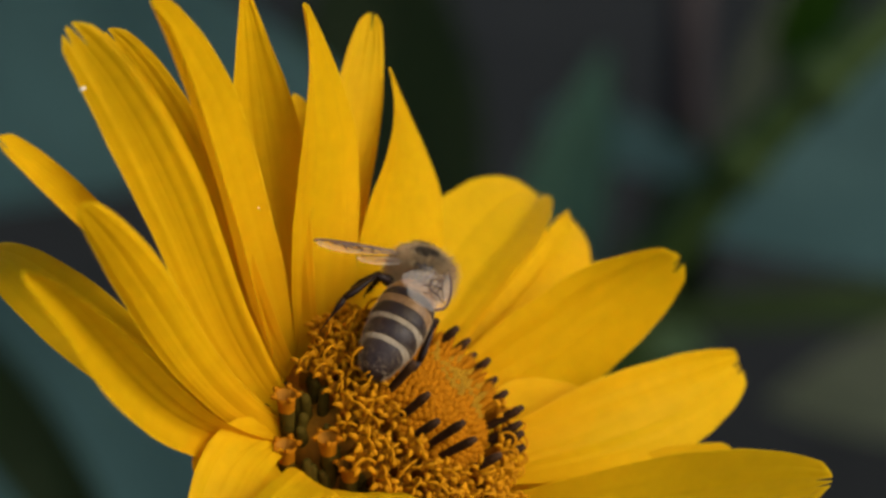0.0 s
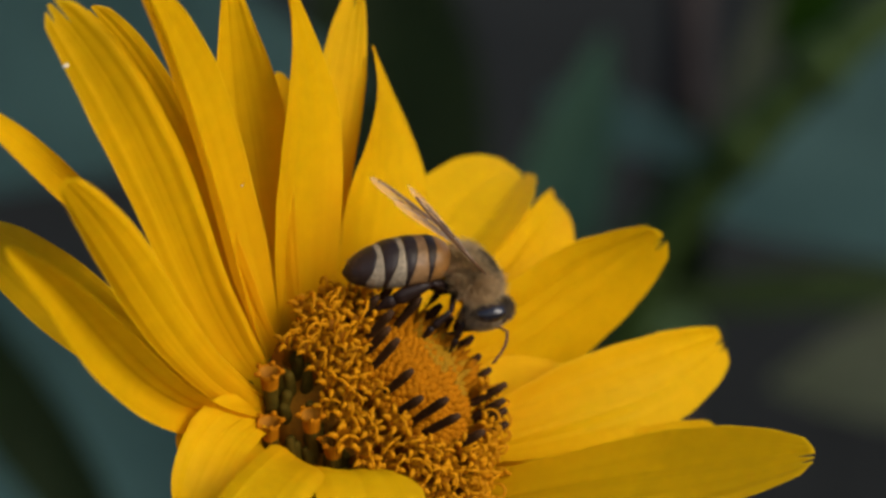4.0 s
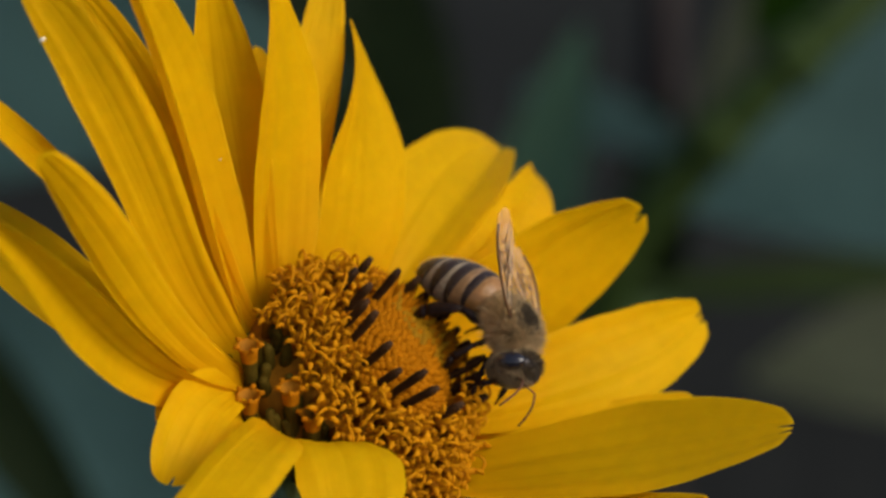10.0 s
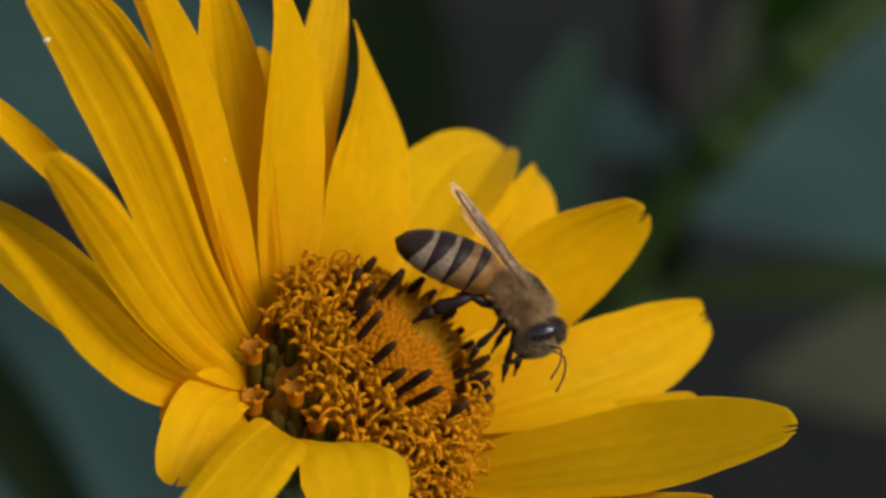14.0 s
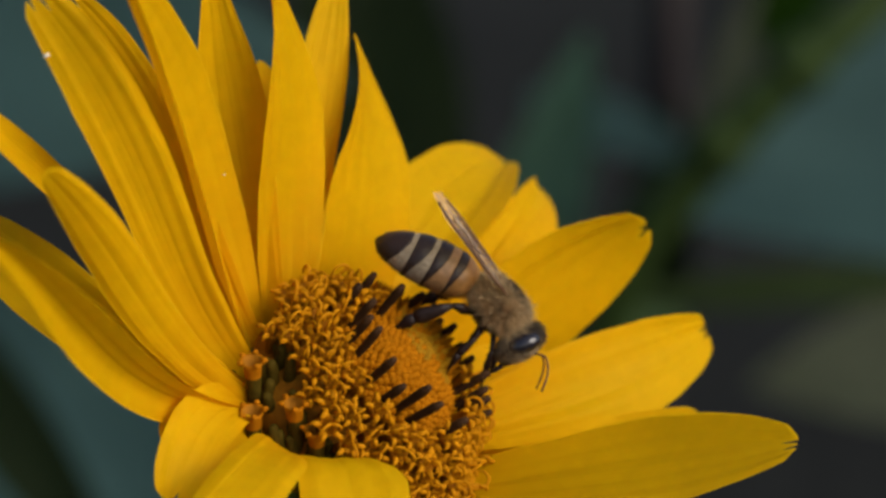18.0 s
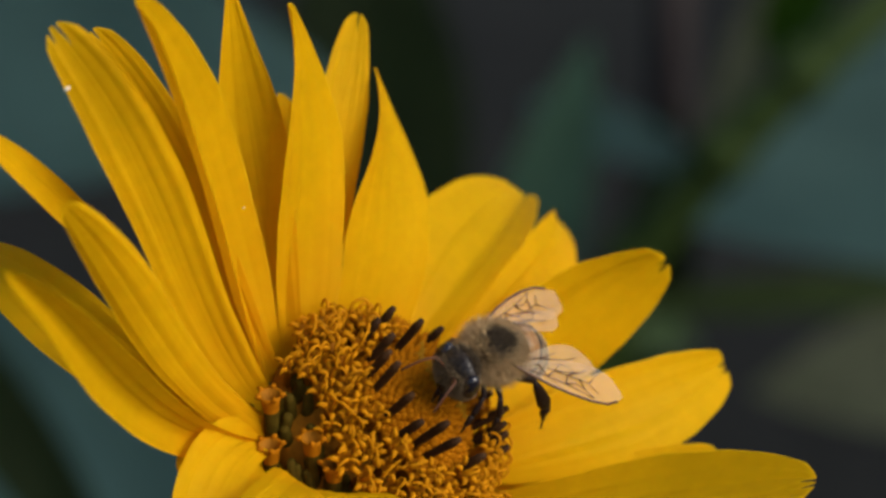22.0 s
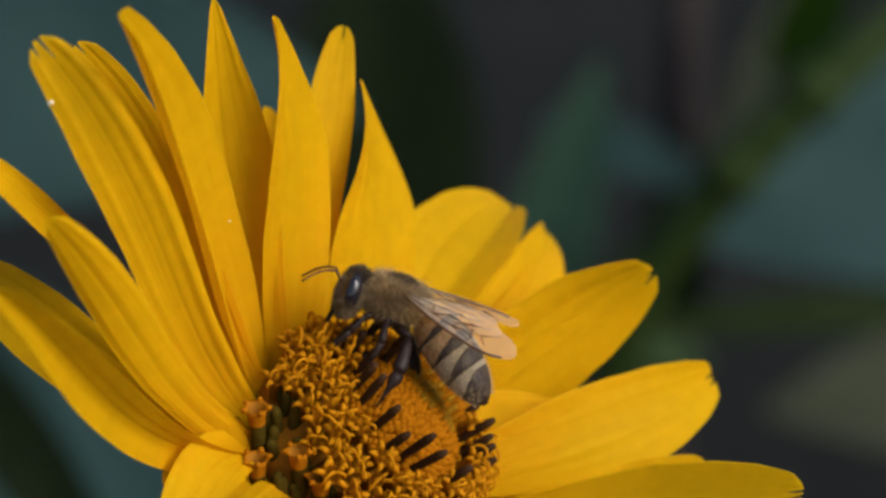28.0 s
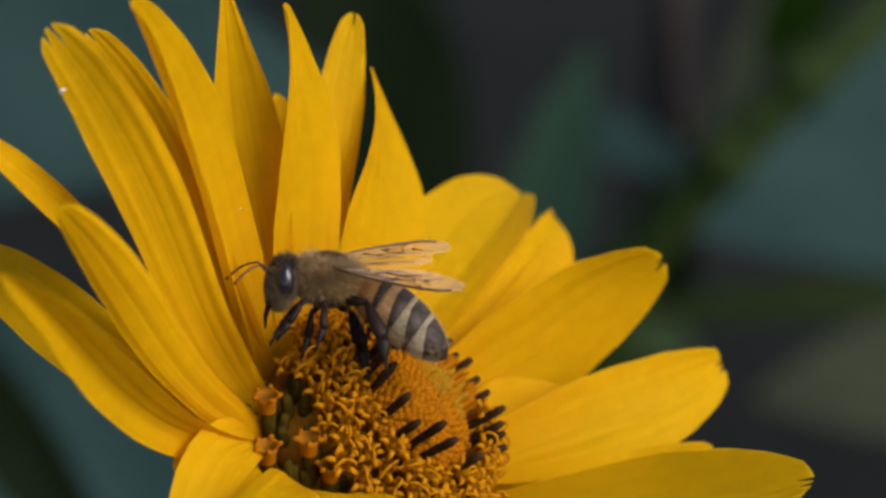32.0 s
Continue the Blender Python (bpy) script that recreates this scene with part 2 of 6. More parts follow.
def petal(azimuth, rise, curl, curl_end, side, side_end, length, width, twist0, twist1, cup, crease, fold, point, teeth, seed):
    """A ray petal: rises from the disc's rim, curls up (+) or down (-), turns sideways and twists along its length.
    It is ridged, folded along one crease (place across the width, angle), and notched at its tip (teeth: places across the width)."""
    rnd = random.Random(seed)
    bm = bmesh.new()
    uvl = bm.loops.layers.uv.new("UVMap")
    ns, nv = 46, 40
    az, e0, k, k2, sd, sd2, t0, t1, ca = (radians(v) for v in (azimuth, rise, curl, curl_end, side, side_end, twist0, twist1, fold))
    length, width = length / 1000, width / 1000
    c = Vector((math.cos(az), math.sin(az), 0)) * 0.0078 - Vector((0, 0, 0.0005))
    ridges = rnd.choice((3, 3, 4))
    phase, wave = rnd.uniform(-0.4, 0.4), rnd.uniform(0, 6)
    depth = [rnd.uniform(0.03, 0.06) for _ in teeth]
    grooves = [(vg + rnd.uniform(-0.12, 0.12), rnd.uniform(0.00002, 0.00007)) for vg in (-0.55, -0.1, 0.3, 0.62)]
    keel, keel_at = rnd.uniform(0.00018, 0.00048), rnd.uniform(-0.2, 0.2)
    frames, prev = [], None
    vs = [2 * j / nv - 1 for j in range(nv + 1)]
    half = nv // 2
    for i in range(ns + 1):
        s = i / ns
        e, a, ta = e0 + k * s + k2 * s * s, az + sd * s + sd2 * s * s, t0 + t1 * s
        rad, tan, up = Vector((math.cos(a), math.sin(a), 0)), Vector((-math.sin(a), math.cos(a), 0)), Vector((0, 0, 1))
        t = rad * math.cos(e) + up * math.sin(e)
        nn = up * math.cos(e) - rad * math.sin(e)
        if prev is not None:
            c = c + (t + prev) * 0.5 * (length / ns)
        prev = t
        w = tan * math.cos(ta) + nn * math.sin(ta)
        nr = nn * math.cos(ta) - tan * math.sin(ta)
        h = width * 0.5 * interp(s, WX, WY) * (1 - point * max(0.0, (s - 0.55) / 0.45) ** 1.3)
        # the cross-section: its slope grows with the cup and jumps at the crease
        slope = [4 * cup * (1 - 0.35 * s) * v + ca * min(1, s * 4) * (1 / (1 + math.exp(-(v - crease) / 0.045)) - 1 / (1 + math.exp(crease / 0.045))) for v in vs]
        xs, zs = [0.0], [0.0]
        for p, q in zip(slope, slope[1:]):
            xs.append(xs[-1] + (math.cos(p) + math.cos(q)) / nv)
            zs.append(zs[-1] + (math.sin(p) + math.sin(q)) / nv)
        low = -0.4 * cup * width * (1 - 0.35 * s)
        fade = min(1, s * 5) * (1 - 0.5 * s)
        row = []
        for j, v in enumerate(vs):
            lift = 0.000036 * fade * (math.cos(v * math.pi * ridges + phase) + 0.7 * math.cos(v * math.pi * ridges * 1.63 + phase * 3 + wave))
            lift -= keel * fade * max(0.0, 1 - math.sqrt((v - keel_at) ** 2 + 0.002) / 0.85)
            for vg, dg in grooves:
                lift -= dg * fade * math.exp(-((v - vg - 0.05 * math.sin(s * 4 + wave)) / 0.06) ** 2)
            lift += 0.00016 * math.sin(s * 9 + wave + v * 1.5) * fade
            wavy = 1 + 0.018 * math.sin(s * 17 + wave * 2 + 3 * (v > 0)) * abs(v)
            row.append(c + w * ((xs[j] - xs[half]) * h * wavy) + nr * ((zs[j] - zs[half]) * h + low + lift))
        frames.append(row)
    verts = []
    for i in range(ns + 1):
        row = []
        for j, v in enumerate(vs):
            cut = 0.03 * abs(v) ** 3 + sum(d * max(0, 1 - abs(v - vc) / 0.12) for vc, d in zip(teeth, depth))
            s = i / ns
            x = s * (1 - cut * min(1, s * 1.2)) * ns
            q = min(int(x), ns - 1)
            row.append(bm.verts.new(frames[q][j].lerp(frames[q + 1][j], x - q)))
        verts.append(row)
    for i in range(ns):
        for j in range(nv):
            f = bm.faces.new((verts[i][j], verts[i][j + 1], verts[i + 1][j + 1], verts[i + 1][j]))
            for lp, (p, q) in zip(f.loops, ((i, j), (i, j + 1), (i + 1, j + 1), (i + 1, j))):
                lp[uvl].uv = (q / nv + seed * 3.7, p / ns)
    bmesh.ops.solidify(bm, geom=bm.faces[:], thickness=0.00014)
    return bm


# azimuth, rise, curl, end curl, side, end side, length mm, width mm, twist at base, added twist, cup, crease, fold, how pointed; notches
PETALS = (
    ((38.77, 46.31, -22.59, 0.73, 36.17, 15.94, 22.1, 10.99, 4.19, 23.89, 0.03, 0.3, -8.26, 0.57), ()),
    ((74.72, 43.15, 8.18, -10.58, 11.64, 30.79, 26.65, 7.65, -22.39, 30.3, 0.09, 0.3, -5.14, 0.62), ()),
    ((63.98, 31.12, 21.89, -22.62, -11.26, -3.33, 24.84, 4.34, -11.83, -17.84, 0.1, -0.14, -13.34, 0.21), (-0.15,)),
    ((85.01, 27.6, 25.79, -11.24, 7.95, 10.93, 27.8, 5.3, -49.49, 0.9, 0.12, 0.3, 0, 0.7), ()),
    ((66.33, 14.11, 12.57, 0, -8.17, 0, 19.35, 5.52, 5.24, 4.92, 0.1, 0.3, 0, 0.2), ()),
    ((101.74, 30.76, 25.46, -18.86, 27.28, 20.9, 35.32, 9.36, 7.24, -5.21, 0.13, -0.35, 23.89, 0.44), ()),
    ((127.24, 21.53, 64.13, -78.75, -27.89, 5.21, 34.27, 4.72, -57.16, -8.29, 0.04, -0.72, -58.94, -0.2), (0.45, -0.1)),
    ((102.99, 17.65, 45.77, -56.8, -21.77, 27.41, 28.15, 3.23, -51.04, -6.71, 0.04, 0.31, -1.39, -0.2), (0.1,)),
    ((141.62, 12.12, 66.92, -56.36, -35.62, 33.13, 30.14, 4.61, -35.82, -36.11, -0.16, -0.56, -48.62, 0.19), (0.3,)),
    ((120.89, 10.06, 18.24, -10.75, -1.2, 11.05, 30.25, 3.96, 25.97, -30.42, 0.16, 0.3, 1.94, -0.2), (0.3, -0.2)),
    ((144.78, 5.09, -2.19, -61.52, -69.2, -50.88, 31.19, 5.38, -52.71, -13.6, 0.12, 0.3, -2.42, 0.46), (0.2,)),
    ((150.94, -5.2, 116.23, -88.75, -12.33, 5.42, 36.75, 4.3, -83.25, -7.19, 0.05, 0.15, 48, 0.5), ()),
    ((147.42, 23.67, -29.96, -36.43, 73.35, 3.33, 14.06, 4.49, 3.46, 2.09, 0.09, 0.31, -3.3, -0.2), (0.3,)),
    ((286.46, 52.09, 23.82, -15.01, 14.97, -14.1, 27.38, 10.59, -8.98, 13.26, 0.05, 0.31, 2.71, 0.32), (0.1, -0.25)),
    ((310.45, 30.09, 19.94, 0, 14.44, 0, 20.26, 3.91, -3.49, -3.07, 0.1, 0.3, 0, 0.2), (0,)),
    ((258.98, 38.49, 34.93, 0, 21.26, 0, 24.13, 8.92, -0.63, 6.03, 0.1, 0.3, 0, 0.2), (0.3, -0.2)),
    ((321.58, 45.88, -5.63, -35.73, 19.49, 16.13, 25.53, 7.4, -3.61, 26.23, 0.1, 0.31, 1.7, 0.22), (0.05, -0.35)),
    ((349.21, 33.24, 15.03, 11.86, 3.77, 1.5, 22.5, 9.73, 16.23, 34.68, 0.05, -0.2, -16.35, -0.07), (-0.1, -0.32)),
    ((359.71, 37.02, -47.37, -19.74, 16.09, -2.74, 29.97, 5.99, -2.36, 14.99, 0.07, 0.29, 0.08, 0.34), (-0.3, -0.65)),
    ((21.82, 24.99, -17.31, -27.78, -17.47, -12.57, 28.11, 8.7, -6.7, -15.31, 0.03, -0.36, 30, 0.33), (-0.39, -0.43)),
    ((171.95, 51.11, -74.95, -15.12, 35.76, -22.91, 25.45, 5.32, 19.11, 30.31, -0.09, 0.27, -3.4, -0.2), (0.2,)),
    ((187.59, 89.94, -119.99, 2.59, 38.56, 5.96, 15.5, 7.35, 24.48, 9.52, -0.07, 0.3, 1.2, -0.2), ()),
    ((332.5, 33.5, 10.2, 0, 2.5, 0, 11.5, 7.5, 0, 0, 0.1, 0.3, 0, 0.2), (0.2,)),
    ((356.2, 36.0, -47.37, -19.74, 15.0, -2.74, 28.9, 5.2, -2.36, 14.99, 0.07, 0.29, 0.08, 0.2), (0.1,)),
    ((158, 8, -22, 0, 12, 0, 9.5, 8.5, 0, 0, 0.05, 0.3, 0, 0.2), ()),
)
for i, (row, notches) in enumerate(PETALS):
    part("petal", petal(*row, notches, i + 1), PETAL, flower)


def fleck(x, y, z, size):
    """A tiny pale crumb of pollen on a petal."""
    bm = bmesh.new()
    bmesh.ops.create_icosphere(bm, subdivisions=2, radius=1.0, matrix=scaled(x, y, z, size, size * 0.6, size * 1.4, 20, 10, 30))
    for v in bm.verts:
        v.co += Vector((noise.noise(v.co * 3000), noise.noise(v.co * 2500), 0)) * size * 0.3
    part("pale_fleck", bm, FLECK, flower, "tiny white fleck on a petal")


fleck(-0.01719, 0.02996, 0.01280, 0.00017)
fleck(-0.00189, 0.01797, 0.00663, 0.00006)


def dome(r):
    """Height of the disc's dome at the radius r (mm)."""
    return 7.4 * (1 - (r / 8.6) ** 2.2) if r < 8.6 else -1.0


def disc():
    bm = bmesh.new()
    rings = []
    for i in range(15):
        r = 8.3 * i / 14 + 0.01
        rings.append([bm.verts.new((r * math.cos(a) / 1000, r * math.sin(a) / 1000, (dome(r) - 0.3) / 1000))
                      for a in [2 * math.pi * j / 40 for j in range(40)]])
    low = [bm.verts.new((v.co.x * 0.7, v.co.y * 0.7, -0.004)) for v in rings[-1]]
    rings.append(low)
    for r0, r1 in zip(rings, rings[1:]):
        for j in range(40):
            bm.faces.new((r0[j], r1[j], r1[(j + 1) % 40], r0[(j + 1) % 40]))
    bm.faces.new(rings[0])
    bm.faces.new(low[::-1])
    return bm


part("receptacle", disc(), CORE, flower, "green-brown domed receptacle of the disc")


def floret_frame(r, a, lean, towards=None):
    """Pose of a disc floret at the radius r (mm) and angle a, leaning outward (or towards another angle) by lean."""
    rad = Vector((math.cos(a), math.sin(a), 0))
    b = a if towards is None else towards
    d = (Vector((0, 0, 1)) + Vector((math.cos(b), math.sin(b), 0)) * lean).normalized()
    q = Vector((0, 0, 1)).rotation_difference(d)
    p = rad * (r / 1000) + Vector((0, 0, dome(r) / 1000 - 0.0003))
    return Matrix.Translation(p) @ q.to_matrix().to_4x4()


def dark_floret(seed):
    rnd = random.Random(seed)
    bm = bmesh.new()
    k = rnd.uniform(-0.25, 0.25)
    pts, rad = [], []
    for i in range(7):
        s = i / 6
        pts.append((0.0004 * k * s * s, 0.0003 * k * s, 0.0036 * s))
        rad.append(interp(s, (0, 0.3, 0.45, 0.85, 0.96, 1), (0.00022, 0.00027, 0.00030, 0.00031, 0.00028, 0.00020)))
    tube(bm, pts, rad, 8)
    return bm


def curl(bm, rnd, base, ang, size, r=0.000085):
    """A style branch that curls over outward."""
    pts = []
    turn = rnd.uniform(2.6, 4.6)
    R = size * rnd.uniform(0.8, 1.2)
    d = Vector((math.cos(ang), math.sin(ang), 0))
    side = Vector((-d.y, d.x, 0)) * rnd.uniform(-0.5, 0.5)
    for i in range(10):
        th = turn * i / 9
        pts.append(Vector(base) + (d + side * i / 9) * (R * (1 - math.cos(th))) + Vector((0, 0, R * math.sin(th) * 1.15)))
    tube(bm, pts, [r * (1 - 0.3 * i / 9) for i in range(10)], 6)


def lobed_cup(bm, rnd, profile, reach, thick):
    """A flared tube (radius and height in mm), open and hollow at the top, whose rim ends in five pointed lobes bent outward."""
    rings = []
    for r, z in profile:
        rings.append([bm.verts.new((r * MM * math.cos(a), r * MM * math.sin(a), z * MM)) for a in [2 * math.pi * j / 15 for j in range(15)]])
    for r0, r1 in zip(rings, rings[1:]):
        for j in range(15):
            bm.faces.new((r0[j], r0[(j + 1) % 15], r1[(j + 1) % 15], r1[j]))
    bm.faces.new(rings[-1])
    n = len(bm.faces)
    rim, top = profile[-3]
    for i in range(5):
        a = 2 * math.pi * i / 5 + rnd.uniform(-0.15, 0.15)
        d, up = Vector((math.cos(a), math.sin(a), 0)), Vector((0, 0, 1))
        b = d * rim * 0.92 + up * (top - 0.06)
        bend = rnd.uniform(0.5, 1.2)
        tube(bm, [p * MM for p in (b, b + d * reach * 0.35 + up * reach * 0.35, b + d * reach * 0.8 + up * reach * 0.4, b + d * reach * 1.1 + up * reach * (0.4 - 0.5 * bend))],
             [thick * 1.25 * MM, thick * 1.15 * MM, thick * 0.8 * MM, thick * 0.3 * MM], 6)
    return n


def open_floret(seed):
    """An open disc floret: a flared five-lobed cup, and a style whose two branches curl over."""
    rnd = random.Random(seed)
    bm = bmesh.new()
    n = lobed_cup(bm, rnd, ((0.22, 0), (0.27, 0.8), (0.36, 1.2), (0.46, 1.55), (0.38, 1.5), (0.22, 0.9)), 0.40, 0.13)
    a = rnd.uniform(0, 6.3)
    top = (1.7 + rnd.uniform(0, 0.5)) * MM
    tube(bm, [(0, 0, 0.0008), (0, 0, top)], 0.00010, 6)
    size = rnd.uniform(0.27, 0.42) * MM
    curl(bm, rnd, (0, 0, top), a, size)
    if seed % 3:
        curl(bm, rnd, (0, 0, top), a + math.pi + rnd.uniform(-0.6, 0.6), size * rnd.uniform(0.8, 1.1))
    bm.faces.ensure_lookup_table()
    for f in bm.faces[n:]:
        f.material_index = 1
    return bm


def cup_floret(seed):
    """A young rim floret: a green tube that turns orange towards its flared five-lobed mouth."""
    bm = bmesh.new()
    n = lobed_cup(bm, random.Random(seed), ((0.38, -0.6), (0.40, 0.7), (0.44, 1.5), (0.50, 2.1), (0.66, 2.55), (0.54, 2.5), (0.34, 1.9)), 0.22, 0.15)
    bm.faces.ensure_lookup_table()
    for i, f in enumerate(bm.faces):
        f.material_index = 1 if i < 30 else 2 if 75 <= i < n else 0
    return bm


# azimuth in degrees and radius in mm of the dark anther tubes and of the young cups
DARK_RING = ((91, 5.56), (69, 5.89), (105, 4.51), (67, 4.06), (29, 5.75), (125, 4.49), (139, 4.05), (168, 4.08), (188, 4.73), (207, 3.92), (224, 4.17), (15, 6.64), (6, 7.03), (358, 6.16), (347, 6.65), (336, 6.21), (311, 4.64), (304, 5.22), (300, 5.69), (256, 5.03), (298, 6.42))
RIM_CUPS = ((145, 8.36), (166, 8.8), (174, 7.73), (191, 7.76))


def disc_florets():
    rnd = random.Random(5)
    # unopened buds of the dome: a greenish patch, single orange buds round it

    def bud_shape(bm, m):
        bmesh.ops.create_icosphere(bm, subdivisions=1, radius=1.0, matrix=m @ Matrix.Translation((0, 0, 0.0003)) @ Matrix.Diagonal((0.00036, 0.00036, 0.00060, 1)))

    one = bmesh.new()
    bud_shape(one, Matrix())
    bud, centre = mesh_of("bud", one, BUD), bmesh.new()
    for i in range(760):
        r = 0.24 * math.sqrt(i)
        a = i * 2.39996 + rnd.uniform(-0.04, 0.04)
        turn = math.degrees(a) % 360
        if r > (6.5 if turn > 325 or turn < 55 else 4.75):
            continue
        tall = 1.9 * min(1, max(0, (r - 3.6) / 1.8)) if turn > 325 or turn < 55 else 0
        m = floret_frame(r + rnd.uniform(-0.05, 0.05), a, 0.10 * r) @ Matrix.Diagonal((1, 1, 1 + 0.06 * r + tall + rnd.uniform(-0.12, 0.12), 1))
        away = math.hypot(r * math.cos(a) - 2.9, (r * math.sin(a)) * 0.7)
        if away < 1.0 or (away < 2.0 and rnd.random() < 0.4):
            bud_shape(centre, m)
        else:
            part("bud", bud, None, flower).matrix_basis = m
    tagged(part("bud_centre", centre, BUDGREEN, flower, "tight yellow-green unopened buds of the disc"), kind="stuff")
    # ring of dark anther tubes
    kinds = [mesh_of("dark_floret", dark_floret(i), ANTHER) for i in range(3)]
    for i, (a, r) in enumerate(DARK_RING):
        ob = part("dark_floret", kinds[i % 3], None, flower)
        ob.matrix_basis = floret_frame(r, radians(a), 0.16) @ pose(0, 0, 0.0003, 0, 0, rnd.uniform(0, 360)) @ Matrix.Diagonal((1.08, 1.08, rnd.uniform(1.0, 1.12), 1))
    # open florets with curled styles
    kinds = [mesh_of("disc_floret", open_floret(20 + i), FLORET) for i in range(12)]
    for me in kinds:
        me.materials.append(STYLE)
    k = 0
    for i in range(250):
        r = 0.555 * math.sqrt(i) + rnd.uniform(-0.12, 0.12)
        a = i * 2.39996 + rnd.uniform(-0.03, 0.03)
        turn = math.degrees(a) % 360
        if r < (5.15 if 80 < turn < 250 else 4.8) or r > 8.5 or turn > 318 or turn < 62 or (r > 7.9 and turn < 138) or (r > 7.1 and 2.25 < a % (2 * math.pi) < 3.4):
            continue
        k += 1
        ob = part("disc_floret", kinds[k % 12], None, flower)
        ob.matrix_basis = floret_frame(r, a, 0.25 + 0.13 * (r - 4.7) + rnd.uniform(-0.15, 0.15)) @ pose(0, 0, rnd.uniform(0, 0.0005), 0, 0, rnd.uniform(0, 360)) @ Matrix.Scale(rnd.uniform(1.2, 1.5), 4)
    # young rim florets and green buds between them
    cupped = mesh_of("rim_floret", cup_floret(40), RIMCUP)
    cupped.materials.append(CHAFF)
    cupped.materials.append(CORE)
    for a, r in RIM_CUPS:
        ob = part("rim_floret", cupped, None, flower, "orange five-lobed floret, newly open, on a green tube")
        ob.matrix_basis = floret_frame(r, radians(a), 0.95, radians(105)) @ pose(0, 0, 0.0001, 0, 0, rnd.uniform(0, 360)) @ Matrix.Scale(rnd.uniform(1.25, 1.35), 4)
    kinds = []
    for k in range(3):
        bm = bmesh.new()
        tube(bm, [(0, 0, -0.0006), (0, 0.0001 * k, 0.0011), (0.0001 * k, 0, 0.0022), (0.0001, 0, 0.0026), (0.0001, 0, 0.0028)], [0.00034, 0.00036, 0.00033, 0.00026, 0.00012], 10)
        kinds.append(mesh_of("green_bud", bm, CHAFF))
    for i in range(30):
        a, r = rnd.uniform(2.1, 3.65), rnd.uniform(6.9, 8.7)
        ob = part("green_bud", kinds[i % 3], None, flower)
        ob.matrix_basis = floret_frame(r, a, 0.9 + rnd.uniform(-0.2, 0.2), radians(105)) @ pose(0, 0, -0.0008, 0, 0, rnd.uniform(0, 360)) @ Matrix.Diagonal((1.25, 1.25, rnd.uniform(0.6, 1.0), 1))


disc_florets()


def flower_stalk():
    inv = FLOWER_AT.inverted()
    top = Vector((0, 0, -0.0035))
    a = FLOWER_AT @ top
    n = (FLOWER_AT.to_3x3() @ Vector((0, 0, -1))).normalized()
    pts = []
    foot = Vector((a.x - 0.05, a.y + 0.09, -0.02))
    for i in range(25):
        s = i / 24
        h1, h2 = a + n * 0.05, Vector((a.x - 0.03, a.y + 0.05, a.z - 0.12))
        p = a * (1 - s) ** 3 + h1 * 3 * s * (1 - s) ** 2 + h2 * 3 * s * s * (1 - s) + foot * s ** 3
        pts.append(inv @ p)
    bm = bmesh.new()
    tube(bm, pts, [0.0016 + 0.0014 * i / 24 for i in range(25)], 10)
    part("stalk", bm, STALK, flower, "thin green flower stalk")
    for i in range(16):
        bm = bmesh.new()
        az = 2 * math.pi * i / 16
        d = Vector((math.cos(az), math.sin(az), 0))
        tube(bm, [d * 0.003 + Vector((0, 0, -0.0042)), d * 0.0065 + Vector((0, 0, -0.0036)), d * 0.010 + Vector((0, 0, -0.0022))], [0.0010, 0.0012, 0.0002], 6)
        part("sepal", bm, STALK, flower, "green bract under the petals")


flower_stalk()


# ---- the honeybee (x ahead, y to its left, z up; origin in the thorax) ----
bee = tagged(new("honeybee"), "honeybee with tan furry thorax and striped abdomen on the flower", "bee")


def fur(center, axes, count, length, seed, lo=-1.0, hi=1.0, lean=(-0.5, 0, 0), soft=0.0):
    """Short tapering hairs standing on an ellipsoid between the heights lo and hi."""
    rnd = random.Random(seed)
    bm = bmesh.new()
    c, ax = Vector(center) * MM, Vector(axes) * MM
    done = 0
    while done < count:
        d = Vector((rnd.gauss(0, 1), rnd.gauss(0, 1), rnd.gauss(0, 1))).normalized()
        edge = rnd.uniform(-soft, soft)
        if not lo <= d.z + edge <= hi + (2 if hi >= 1 else 0):
            continue
        done += 1
        p = c + Vector((d.x * ax.x, d.y * ax.y, d.z * ax.z)) * 0.97
        nrm = Vector((d.x / ax.x, d.y / ax.y, d.z / ax.z)).normalized()
        tip = (nrm + Vector(lean) * rnd.uniform(0, 0.8) + Vector((rnd.uniform(-1, 1), rnd.uniform(-1, 1), rnd.uniform(-1, 1))) * 0.3).normalized()
        side = tip.cross(Vector((rnd.uniform(-1, 1), rnd.uniform(-1, 1), rnd.uniform(-1, 1)))).normalized() * 0.000008
        ln = length * MM * rnd.uniform(0.55, 1.15)
        a, b, q = bm.verts.new(p + side), bm.verts.new(p - side), bm.verts.new(p + tip * ln)
        m1 = bm.verts.new(p + tip * ln * 0.5 + tip.cross(side).normalized() * 0.00003)
        bm.faces.new((a, b, m1))
        bm.faces.new((a, m1, q))
        bm.faces.new((b, q, m1))
    return bm


def ellipsoid(x, y, z, sx, sy, sz, ry=0, u=22, v=16):
    bm = bmesh.new()
    blob(bm, scaled(x * MM, y * MM, z * MM, sx * MM, sy * MM, sz * MM, 0, ry, 0), u, v)
    return bm


